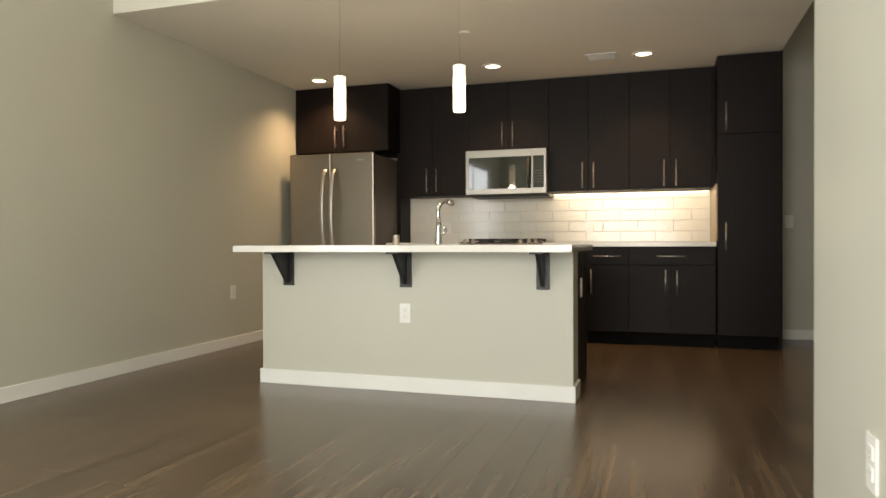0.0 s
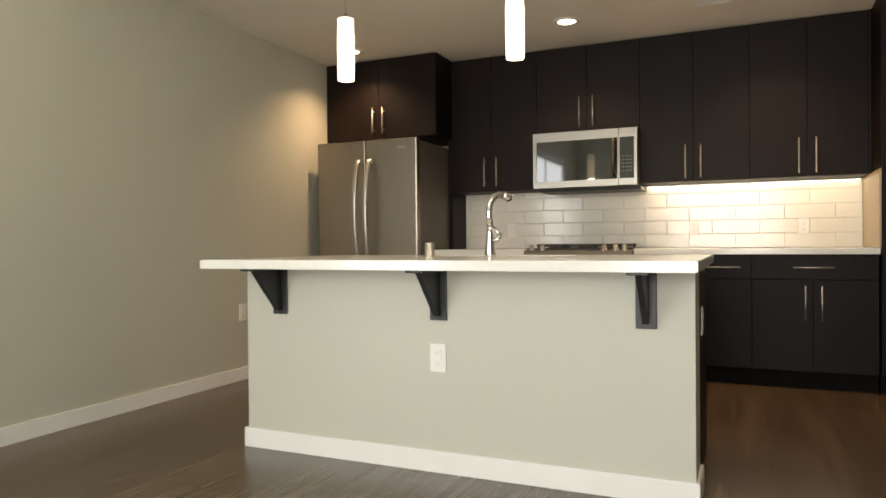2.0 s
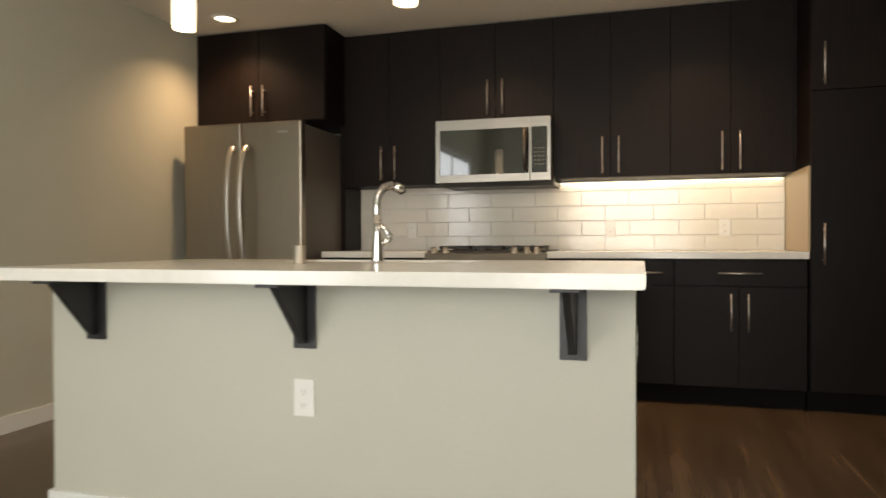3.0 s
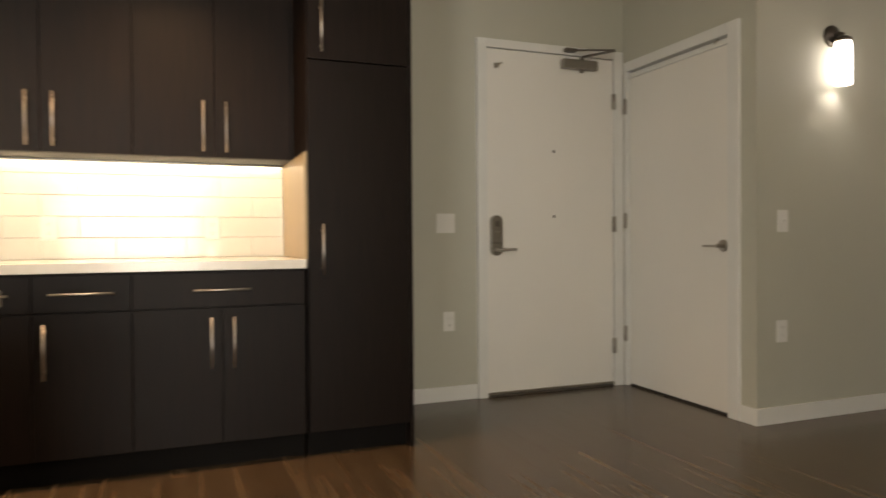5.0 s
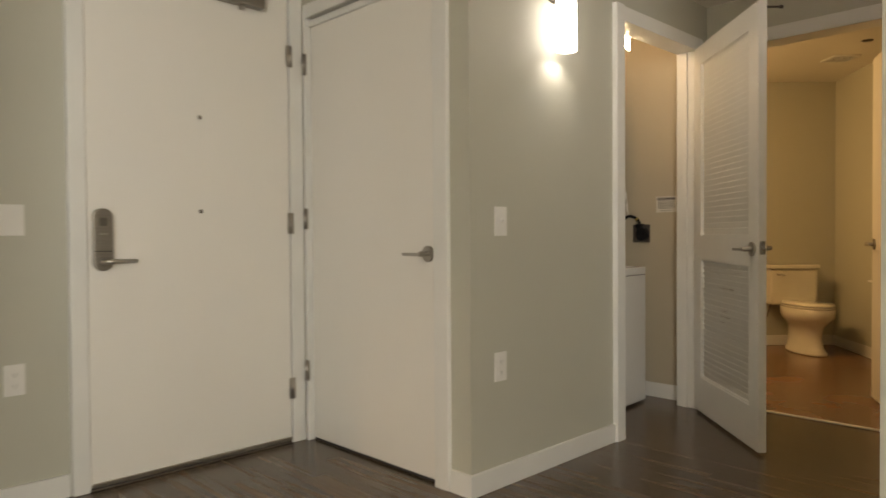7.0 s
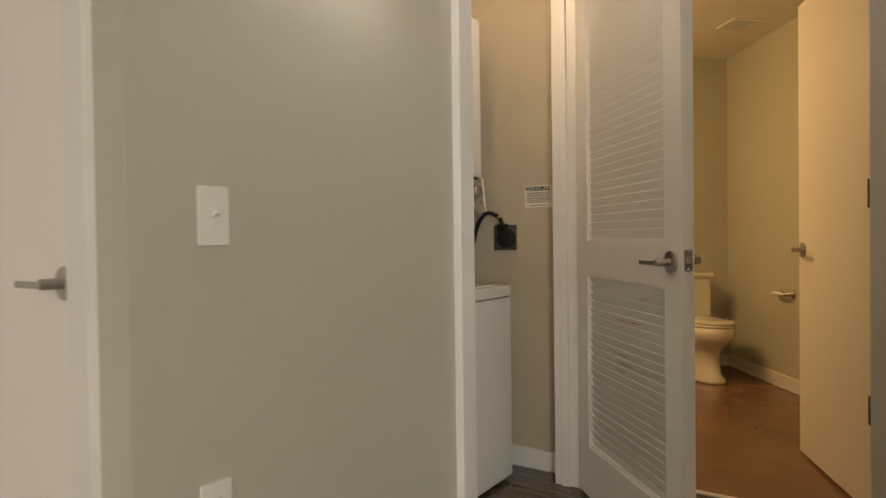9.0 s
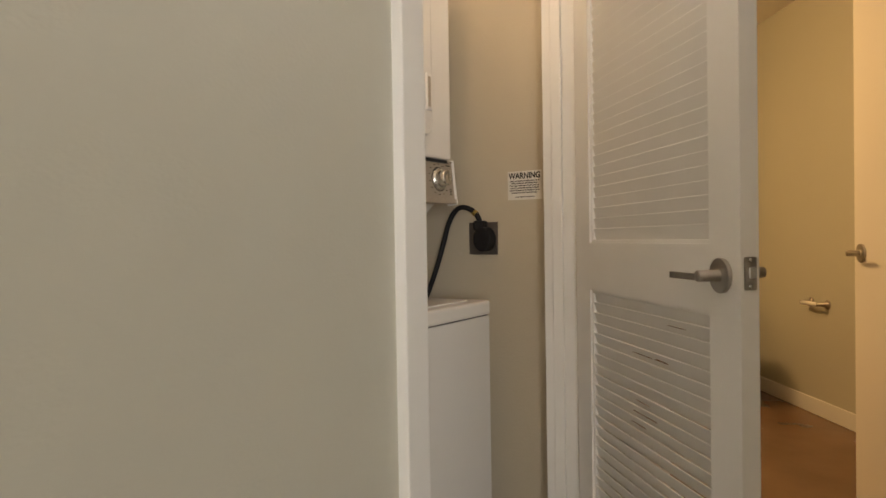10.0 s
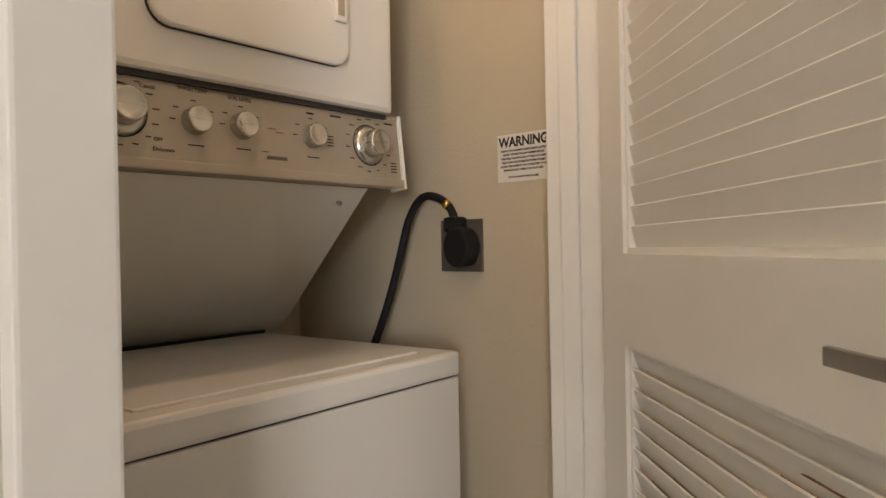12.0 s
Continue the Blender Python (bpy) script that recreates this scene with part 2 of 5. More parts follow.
def words(name, text, size, m, mat, parent, stretch=1.0, bold=0.0):
    """Printed words as a thin mesh, on the plane of the pose m."""
    cu = bpy.data.curves.new(name, "FONT")
    cu.body, cu.size, cu.align_x, cu.align_y, cu.extrude = text, size, "CENTER", "CENTER", 0.0002
    cu.offset = bold * size
    tmp = new("tmp_text", cu)
    bpy.context.view_layer.update()
    me = bpy.data.meshes.new_from_object(tmp.evaluated_get(bpy.context.evaluated_depsgraph_get()))
    bpy.data.objects.remove(tmp)
    me.transform(m @ Matrix.Diagonal((stretch, 1, 1, 1)))
    me.materials.clear()
    me.materials.append(mat)
    ob = new(name, me)
    ob.parent = parent
    if parent.type == "EMPTY" and parent.name not in LOCAL:
        ob.matrix_parent_inverse = parent.matrix_basis.inverted()
    return ob


# ---- large structure ----
XL, XR, YB, YE, YS = -3.30, 0.607, 6.95, 7.07, 5.945      # left wall, right wall, kitchen wall, entry wall, sconce wall
XC, XB, YH = 2.872, 4.885, 4.599                           # closet wall, bathroom wall, hall's other wall
ZK, ZH, ZL, ZB = 2.428, 2.305, 3.30, 2.34                 # ceilings: kitchen, hall, living room, bathroom
YW = -2.5                                                # window wall


def walled(name, label, boxes, mat=None):
    bm = bmesh.new()
    for b in boxes:
        box(bm, *b)
    return structure(name, bm, mat or PAINT, label, "wall")


TOP = ZL + 0.1
walled("wall_left", "long plain greige painted living room wall", [(XL - 0.12, YW, 0, XL, -1.6, TOP), (XL - 0.12, 1.0, 0, XL, YB + 0.12, TOP), (XL - 0.12, -1.6, 0, XL, 1.0, 0.3), (XL - 0.12, -1.6, 2.5, XL, 1.0, TOP)])
walled("wall_kitchen", "greige painted wall behind the kitchen cabinets", [(XL, YB, 0, 1.10, YB + 0.12, TOP)])
walled("wall_entry", "greige painted wall around the entry door",
       [(1.10, YE, 0, 1.845, YE + 0.12, TOP), (2.805, YE, 0, XC + 0.12, YE + 0.12, TOP), (1.845, YE, 2.155, 2.805, YE + 0.12, TOP),
        (1.095, YB + 0.12, 0, 1.10, YE + 0.12, TOP)])
walled("wall_closet", "greige painted wall around the closet door",
       [(XC, YS, 0, XC + 0.12, 6.115, TOP), (XC, 7.03, 0, XC + 0.12, YE, TOP), (XC, 6.115, 2.07, XC + 0.12, 7.03, TOP)])
walled("wall_sconce", "greige painted hall wall with the laundry opening",
       [(XC + 0.12, YS, 0, 3.936, YS + 0.10, TOP), (4.745, YS, 0, XB, YS + 0.10, TOP), (3.936, YS, 2.045, 4.745, YS + 0.10, TOP)])
walled("wall_bathroom", "greige painted hall wall with the bathroom opening",
       [(XB, 3.2, 0, XB + 0.115, 4.969, TOP), (XB, 5.765, 0, XB + 0.115, YS + 0.10, TOP), (XB, 4.969, 2.05, XB + 0.115, 5.765, TOP)])
walled("wall_hall", "greige painted wall at the hall corner", [(2.85, YH - 0.12, 0, XB, YH, TOP), (2.85, 2.34, 0, 2.97, YH - 0.12, TOP)])
walled("wall_right", "pale painted living room wall ending in a corner",
       [(XR, YW, 0, XR + 0.12, 2.34, TOP), (XR + 0.12, 2.22, 0, 2.97, 2.34, TOP)])
walled("wall_laundry", "beige painted laundry closet walls",
       [(3.83, YS + 0.10, 0, 3.88, 7.04, TOP), (3.88, 6.92, 0, 4.858, 7.04, TOP)], TAN)
walled("wall_laundry_side", "beige painted laundry closet side wall with placard", [(4.859, YS + 0.10, 0, 5.0, 7.6, TOP)], TAN)
# window wall with a wide opening
walled("wall_window", "greige painted wall around the living room window",
       [(XL, YW - 0.12, 0, -1.6, YW, TOP), (0.5, YW - 0.12, 0, XR + 0.12, YW, TOP), (-1.6, YW - 0.12, 0, 0.5, YW, 0.3), (-1.6, YW - 0.12, 2.5, 0.5, YW, TOP)])
# bathroom walls stand at an angle
BA, BB_ = Vector((0.712, 0.702, 0)), Vector((-0.702, 0.712, 0))
BR = math.degrees(math.atan2(BA.y, BA.x))
bath_m = pose(0, 0, 0, 0, 0, BR)                        # local x along the side wall, local y along the back wall


def bath_wall(name, label, b):
    ob = walled(name, label, [b])
    ob.matrix_basis = bath_m


bath_wall("wall_bath_back", "yellow-lit painted bathroom wall behind the toilet", (9.80, -1.25, 0, 9.90, 1.9, TOP))
BC = BA * 9.86 + BB_ * -1.13                              # the far corner
side_m = pose(BC.x, BC.y, 0, 0, 0, 37)                   # local x back along the side wall, local y into the room
walled("wall_bath_side", "yellow-lit painted bathroom wall with the paper holder", [(-3.6, -0.10, 0, 0.02, 0, TOP)]).matrix_basis = side_m
bath_wall("wall_bath_far", "painted bathroom end wall", (8.6, 1.9, 0, 9.90, 2.0, TOP))

structure("ceiling_kitchen", box(bmesh.new(), XL, 3.93, ZK, 1.13, YB, ZL), CEIL, "dropped pale ceiling over the kitchen", "ceiling")
structure("ceiling_living", box(bmesh.new(), XL - 0.12, YW - 0.12, ZL, 2.97, YE + 0.12, ZL + 0.12), CEIL, "higher pale living room ceiling", "ceiling")
structure("ceiling_hall", box(bmesh.new(), XC - 0.02, YH - 0.12, ZH, XB, YS, ZL), CEIL, "low pale hall ceiling", "ceiling")
structure("ceiling_laundry", box(bmesh.new(), 3.88, YS + 0.10, 2.40, 4.858, 6.92, 2.5), CEIL, "laundry closet ceiling", "ceiling")
structure("ceiling_bathroom", box(bmesh.new(), 5.0, 3.0, ZB, 9.0, 9.0, ZB + 0.1), CEIL, "warm-lit bathroom ceiling", "ceiling")
structure("ground", box(bmesh.new(), -40, -60, -0.6, 40, 40, -0.5), material("outdoor_ground", (0.12, 0.13, 0.10), None, 0.9, scale=0.4), "ground outside the building", "ground")
structure("floor", box(bmesh.new(), XL - 0.12, YW - 0.12, -0.12, XB + 0.075, YE + 0.12, -0.006), SUBFLOOR, "subfloor under the planks", "floor")
structure("floor_bathroom", box(bmesh.new(), XB + 0.075, 3.0, -0.12, 9.5, 9.0, -0.002), BATHF, "glossy brown bathroom floor", "floor")
tagged(bpart("threshold", TRIM, structure("floor_strip", box(bmesh.new(), XB + 0.045, 4.970, -0.0055, XB + 0.085, 5.765, 0.001), SUBFLOOR, "joint strip under the bathroom threshold", "floor"),
             XB + 0.048, 4.975, 0.0012, XB + 0.078, 5.765, 0.007, 0.002), "thin white metal threshold strip")


def baseboards(name, runs, label="white painted baseboard with a square top"):
    bm = bmesh.new()
    for r in runs:
        box(bm, *r, bevel=0.003)
    structure(name, bm, TRIM, label, "baseboard")


H = 0.088
baseboards("baseboard_left", [(XL, YW, 0, XL + 0.014, 6.3, H)])
baseboards("baseboard_entry", [(1.136, YE - 0.014, 0, 1.80, YE, H)])
baseboards("baseboard_closet", [(XC - 0.014, YS - 0.014, 0, XC, 6.045, H)])
baseboards("baseboard_sconce", [(XC, YS - 0.014, 0, 3.871, YS, H)])
baseboards("baseboard_right", [(XR - 0.014, YW, 0, XR, 2.354, H)])
baseboards("baseboard_hall", [(2.836, 2.36, 0, 2.85, YH + 0.014, H), (2.85, YH, 0, XB, YH + 0.014, H)])
baseboards("baseboard_bathroom_hall", [(XB - 0.014, YH + 0.014, 0, XB, 4.899, H), (XB - 0.014, 5.84, 0, XB, YS, H)])
baseboards("baseboard_laundry", [(4.845, YS + 0.115, 0, 4.859, 6.92, H)])
bm = bmesh.new()
box(bm, 9.786, -1.17, 0, 9.80, 1.9, H, 0.003)
structure("baseboard_bathroom", bm, TRIM, "white painted bathroom baseboard", "baseboard").matrix_basis = bath_m
structure("baseboard_bathroom_side", box(bmesh.new(), -3.45, 0, 0, -0.016, 0.014, H, 0.003), TRIM, "white painted baseboard under the paper holder", "baseboard").matrix_basis = side_m


def casing(name, label, pieces):
    bm = bmesh.new()
    for p in pieces:
        box(bm, *p, bevel=0.004)
    structure(name, bm, TRIM, label, "trim")


casing("trim_entry", "white painted steel entry door frame",
       [(1.805, YE - 0.03, 0, 1.868, YE + 0.06, 2.19), (2.783, YE - 0.03, 0, 2.8536, YE + 0.06, 2.19), (1.868, YE - 0.03, 2.137, 2.783, YE + 0.06, 2.19)])
casing("trim_closet", "white painted closet door frame",
       [(XC - 0.018, 6.05, 0, XC + 0.09, 6.128, 2.118), (XC - 0.018, 7.016, 0, XC + 0.09, 7.0395, 2.118), (XC - 0.018, 6.128, 2.056, XC + 0.09, 7.016, 2.118)])
casing("trim_laundry", "white painted laundry opening casing and jamb",
       [(3.871, YS - 0.026, 0, 3.943, YS + 0.112, 2.103), (4.738, YS - 0.016, 0, 4.805, YS + 0.112, 2.103), (3.943, YS - 0.016, 2.03, 4.738, YS + 0.112, 2.103),
        (3.9435, YS + 0.045, 0, 3.953, YS + 0.08, 2.03), (4.728, YS + 0.045, 0, 4.7375, YS + 0.08, 2.03)])
casing("trim_bathroom", "white painted bathroom door frame",
       [(XB - 0.018, 4.899, 0, XB + 0.13, 4.974, 2.115), (XB - 0.018, 5.76, 0, XB + 0.13, 5.835, 2.115), (XB - 0.018, 4.974, 2.04, XB + 0.13, 5.76, 2.115)])

# window behind the walker
win = structure("window_1", box(box(bmesh.new(), -1.6, YW - 0.10, 0.3, -1.54, YW - 0.04, 2.5), 0.44, YW - 0.10, 0.3, 0.5, YW - 0.04, 2.5), TRIM, "wide white-framed living room window", "window")
for nm, b in (("window_frame", (-1.54, YW - 0.10, 0.3, 0.44, YW - 0.04, 0.36)), ("window_frame", (-1.54, YW - 0.10, 2.44, 0.44, YW - 0.04, 2.5)),
              ("mullion", (-0.58, YW - 0.09, 0.36, -0.52, YW - 0.05, 2.44))):
    bpart(nm, TRIM, win, *b, 0.004)
for x0, x1 in ((-1.54, -0.58), (-0.52, 0.44)):
    bpart("pane", PANE, win, x0, YW - 0.073, 0.36, x1, YW - 0.067, 2.44).visible_shadow = False
# unseen side window, added to go with the fill light on the left
win = structure("added_window_2", box(box(bmesh.new(), XL - 0.10, -1.6, 0.3, XL - 0.04, -1.54, 2.5), XL - 0.10, 0.94, 0.3, XL - 0.04, 1.0, 2.5), TRIM, "added unseen white-framed side window of the living room", "window")
for nm, b in (("window_frame", (XL - 0.10, -1.54, 0.3, XL - 0.04, 0.94, 0.36)), ("window_frame", (XL - 0.10, -1.54, 2.44, XL - 0.04, 0.94, 2.5)), ("mullion", (XL - 0.09, -0.33, 0.36, XL - 0.05, -0.27, 2.44))):
    bpart(nm, TRIM, win, *b, 0.004)
for y0, y1 in ((-1.54, -0.33), (-0.27, 0.94)):
    bpart("pane", PANE, win, XL - 0.093, y0, 0.36, XL - 0.087, y1, 2.44).visible_shadow = False


# ---- kitchen ----
def bar_handle(parent, x, y, z0, z1, axis="z"):
    """A slim bar pull on two posts, in front of a door face at y."""
    bm = bmesh.new()
    if axis == "z":
        tube(bm, [(x, y - 0.034, z0), (x, y - 0.034, z1)], 0.005, 10)
        for z in (z0 + 0.03, z1 - 0.03):
            tube(bm, [(x, y + 0.001, z), (x, y - 0.034, z)], 0.0045, 8)
    else:
        tube(bm, [(z0, y - 0.034, x), (z1, y - 0.034, x)], 0.005, 10)
        for z in (z0 + 0.03, z1 - 0.03):
            tube(bm, [(z, y + 0.001, x), (z, y - 0.034, x)], 0.0045, 8)
    return part("handle", bm, BARMETAL, parent, "slim satin nickel bar handle")


def front(name, parent, x0, x1, z0, z1, y, handle=None, flat=None):
    """A slab door or drawer front 20 mm thick with its pull."""
    d = bpart(name, ESP, parent, x0 + 0.0015, y, z0 + 0.0015, x1 - 0.0015, y + 0.02, z1 - 0.0015, 0.0015)
    if handle:
        bar_handle(d, handle[0], y, handle[1], handle[2])
    if flat:
        bar_handle(d, flat[0], y, flat[1], flat[2], "x")
    return d


def upper_cabinet(x0, x1, z0, y, hz0, label, group="upper cabinets"):
    c = thing("upper_cabinet", label, "cabinet", ((x0 + x1) / 2, YB, z0), group)
    bpart("body", ESP, c, x0, y + 0.022, z0, x1, YB - 0.002, ZK - 0.004, 0.001)
    xm = (x0 + x1) / 2
    front("door", c, x0, xm, z0, ZK - 0.008, y, (xm - 0.051, hz0, hz0 + 0.235))
    front("door", c, xm, x1, z0, ZK - 0.008, y, (xm + 0.051, hz0, hz0 + 0.235))
    return c


UY = 6.648
upper_cabinet(-2.335, -1.583, 1.345, UY, 1.385, "dark espresso wall cabinet with two slab doors beside the fridge")
upper_cabinet(-1.583, -0.806, 1.765, UY, 1.80, "short dark espresso wall cabinet above the microwave")
upper_cabinet(-0.806, -0.076, 1.362, UY, 1.385, "dark espresso two-door wall cabinet above the lit backsplash")
upper_cabinet(-0.076, 0.628, 1.362, UY, 1.385, "dark espresso two-door wall cabinet beside the tall pantry")
# cabinet over the fridge
c = thing("fridge_cabinet", "deep dark espresso cabinet mounted above the fridge", "cabinet", (-2.8, YB, 1.78))
bpart("body", ESP, c, -3.296, 6.352, 1.78, -2.30, YB - 0.002, ZK - 0.004, 0.001)
front("door", c, -3.296, -2.80, 1.782, ZK - 0.008, 6.33, (-2.845, 1.82, 2.03))
front("door", c, -2.80, -2.30, 1.782, ZK - 0.008, 6.33, (-2.755, 1.82, 2.03))
bpart("side_panel", ESP, thing("fridge_end_panel", "dark espresso end panel between fridge and counter", "panel", (-2.32, 6.7, 0)), -2.345, 6.66, 0, -2.30, YB - 0.002, 1.344, 0.001)


def base_cabinet(x0, x1, y, doors, label, drawer=True, handle_left=None):
    c = thing("base_cabinet", label, "cabinet", ((x0 + x1) / 2, YB, 0), "base cabinets")
    bpart("body", ESP, c, x0, y + 0.022, 0.11, x1, YB - 0.002, 0.846, 0.001)
    bpart("toe_kick", ESPIN, c, x0, y + 0.07, 0, x1, y + 0.09, 0.11)
    zt = 0.838
    if drawer:
        front("drawer", c, x0, x1, 0.692, zt, y, None, (0.765, (x0 + x1) / 2 - 0.115, (x0 + x1) / 2 + 0.115))
        zt = 0.688
    if doors == 2:
        xm = (x0 + x1) / 2
        front("door", c, x0, xm, 0.112, zt, y, (xm - 0.045, 0.435, 0.65))
        front("door", c, xm, x1, 0.112, zt, y, (xm + 0.045, 0.435, 0.65))
    else:
        front("door", c, x0, x1, 0.112, zt, y, (x0 + 0.045, 0.435, 0.65))
    return c


BY = 6.297
base_cabinet(-0.069, 0.632, BY, 2, "dark espresso base cabinet with one drawer and two doors")
base_cabinet(-0.425, -0.069, BY, 1, "narrow dark espresso base cabinet with drawer and door")
base_cabinet(-0.80, -0.425, BY, 1, "narrow dark espresso base cabinet beside the range")
base_cabinet(-2.30, -1.572, BY, 2, "dark espresso base cabinet between fridge and range")

c = thing("pantry_cabinet", "tall dark espresso pantry cabinet with two doors", "cabinet", (0.88, YB, 0))
bpart("body", ESP, c, 0.646, BY + 0.022, 0.11, 1.116, YB - 0.002, ZK - 0.004, 0.001)
bpart("end_panel", ESP, c, 1.116, BY, 0, 1.134, YB + 0.10, ZK - 0.004, 0.001)
bpart("toe_kick", ESPIN, c, 0.646, BY + 0.06, 0, 1.116, BY + 0.08, 0.11)
front("door", c, 0.648, 1.116, 0.112, 1.770, BY, (0.708, 0.812, 1.043))
front("door", c, 0.648, 1.116, 1.774, ZK - 0.008, BY, (0.708, 1.80, 2.03))
bpart("filler_panel", FILLER, thing("maple_board", "light maple filler board beside the lit backsplash", "panel", (0.64, 6.6, 0.887)), 0.633, 6.30, 0.888, 0.645, YB - 0.002, 1.362, 0.001)
bpart("filler_strip", ESP, thing("filler_strip", "dark espresso filler strip above the maple panel", "panel", (0.64, 6.6, 1.362)), 0.629, UY + 0.01, 1.3625, 0.6455, YB - 0.002, ZK - 0.004, 0.001)

for x0, x1, lab in ((-2.298, -1.572, "white quartz countertop left beside the range"), (-0.80, 0.6325, "white quartz countertop under the lit backsplash")):
    t = thing("countertop", lab.replace("left beside", "between fridge and"), "countertop", ((x0 + x1) / 2, 6.6, 0.847), "back countertops")
    bpart("slab", QUARTZ, t, x0, 6.262, 0.847, x1, YB - 0.002, 0.887, 0.003)

# range
r = thing("gas_range", "stainless steel slide-in gas range with black grates", "range", (-1.186, 6.6, 0))
bpart("body", STEEL, r, -1.568, 6.30, 0.02, -0.804, YB - 0.004, 0.880, 0.002)
bpart("oven_door", STEEL, r, -1.560, 6.262, 0.16, -0.812, 6.299, 0.74, 0.004)
bpart("oven_glass", DARKGLASS, r, -1.43, 6.258, 0.30, -0.94, 6.264, 0.62, 0.002)
part("oven_handle", tube(bmesh.new(), [(-1.50, 6.21, 0.70), (-0.87, 6.21, 0.70)], 0.012), STEEL, r)
bm = bmesh.new()
prism(bm, [(6.20, 0.79), (6.30, 0.76), (6.30, 0.882), (6.235, 0.876)], "x", -1.568, -0.804, 0.003)
part("control_fascia", bm, STEEL, r, "sloped stainless front strip")
bpart("cooktop", IRON, r, -1.565, 6.302, 0.880, -0.807, YB - 0.01, 0.892, 0.003)
for kx in (-1.515, -1.435, -1.00, -0.92, -0.86):
    k = part("knob", lathe(bmesh.new(), [(0, 0), (0.024, 0), (0.024, 0.008), (0.018, 0.012), (0.016, 0.036), (0, 0.038)], pose(kx, 6.262, 0.879, 22, 0, 0), 20), NICKEL, r, "satin metal burner knob")
for gx in (-1.40, -1.186, -0.97):
    bm = bmesh.new()
    for dx in (-0.095, 0, 0.095):
        box(bm, gx + dx - 0.006, 6.34, 0.905, gx + dx + 0.006, 6.88, 0.922, 0.002)
    for y in (6.34, 6.52, 6.70, 6.868):
        box(bm, gx - 0.101, y, 0.903, gx + 0.101, y + 0.012, 0.920, 0.002)
    for dx in (-0.095, 0.083):
        for y in (6.34, 6.868):
            box(bm, gx + dx, y, 0.891, gx + dx + 0.012, y + 0.012, 0.906)
    part("grate", bm, IRON, r, "black cast iron grate")
    for y in (6.48, 6.76):
        part("burner", lathe(bmesh.new(), [(0.05, 0.891), (0.05, 0.899), (0.032, 0.902), (0.03, 0.910), (0, 0.911)], Matrix.Translation((gx, y, 0)), 20), IRON, r)

# microwave
MX0, MX1, MY, MZ0, MZ1 = -1.580, -0.810, 6.53, 1.345, 1.758
m = thing("microwave", "stainless over-the-range microwave with dark glass window", "microwave", (-1.2, YB, MZ0))
bpart("body", GREYCASE, m, MX0, MY + 0.035, MZ0, MX1, YB - 0.003, MZ1, 0.003)
dx1 = MX1 - 0.135
bm = bmesh.new()
for b in ((MX0, MY, MZ0, dx1, MY + 0.034, MZ0 + 0.048), (MX0, MY, MZ1 - 0.066, dx1, MY + 0.034, MZ1), (MX0, MY, MZ0 + 0.048, MX0 + 0.028, MY + 0.034, MZ1 - 0.066), (dx1 - 0.006, MY, MZ0 + 0.048, dx1, MY + 0.034, MZ1 - 0.066)):
    box(bm, *b)
door = part("door", bm, STEEL, m, "brushed stainless door frame")
bpart("window", DARKGLASS, door, MX0 + 0.028, MY + 0.004, MZ0 + 0.048, dx1 - 0.006, MY + 0.02, MZ1 - 0.066, 0.001, "dark reflective glass")
bm = bmesh.new()
tube(bm, [(dx1 - 0.028, MY + 0.002, MZ0 + 0.07), (dx1 - 0.028, MY - 0.03, MZ0 + 0.10), (dx1 - 0.028, MY - 0.042, (MZ0 + MZ1) / 2), (dx1 - 0.028, MY - 0.03, MZ1 - 0.10), (dx1 - 0.028, MY + 0.002, MZ1 - 0.075)], 0.015, 12)
part("handle", bm, BRONZE, door, "dark polished bowed door handle")
bpart("control_frame", STEEL, m, dx1 + 0.003, MY, MZ0, MX1, MY + 0.034, MZ1, 0.002)
bpart("keypad", DARKGLASS, m, dx1 + 0.012, MY - 0.003, MZ0 + 0.050, MX1 - 0.022, MY + 0.001, MZ1 - 0.066, 0.001, "black keypad")
bm = bmesh.new()
for i in range(5):
    for j in range(3):
        box(bm, dx1 + 0.028 + j * 0.026, MY - 0.0045, MZ0 + 0.10 + i * 0.026, dx1 + 0.044 + j * 0.026, MY - 0.0028, MZ0 + 0.108 + i * 0.026)
tagged(part("key_marks", bm, GREYCASE, m), kind="stuff")
bm = bmesh.new()
prism(bm, [(MY + 0.03, MZ0 - 0.001), (MY + 0.10, MZ0 - 0.025), (YB - 0.02, MZ0 - 0.025), (YB - 0.02, MZ0 - 0.001)], "x", MX0 + 0.03, MX1 + 0.012)
part("bottom_vent", bm, BLACK, m, "black underside vent")

# fridge
def strap(bm, pts, wide, thick):
    """A flat bowed bar: wide along x, thick along y, with rounded corners."""
    c = 0.003
    rings = []
    for x, y, z in pts:
        w2, t2 = wide / 2, thick / 2
        rings.append([bm.verts.new((x + dx, y + dy, z)) for dx, dy in ((-w2 + c, -t2), (w2 - c, -t2), (w2, -t2 + c), (w2, t2 - c), (w2 - c, t2), (-w2 + c, t2), (-w2, t2 - c), (-w2, -t2 + c))])
    for a, b in zip(rings, rings[1:]):
        for k in range(8):
            bm.faces.new((a[k], a[(k + 1) % 8], b[(k + 1) % 8], b[k])).smooth = True
    bm.faces.new(list(reversed(rings[0])))
    bm.faces.new(rings[-1])


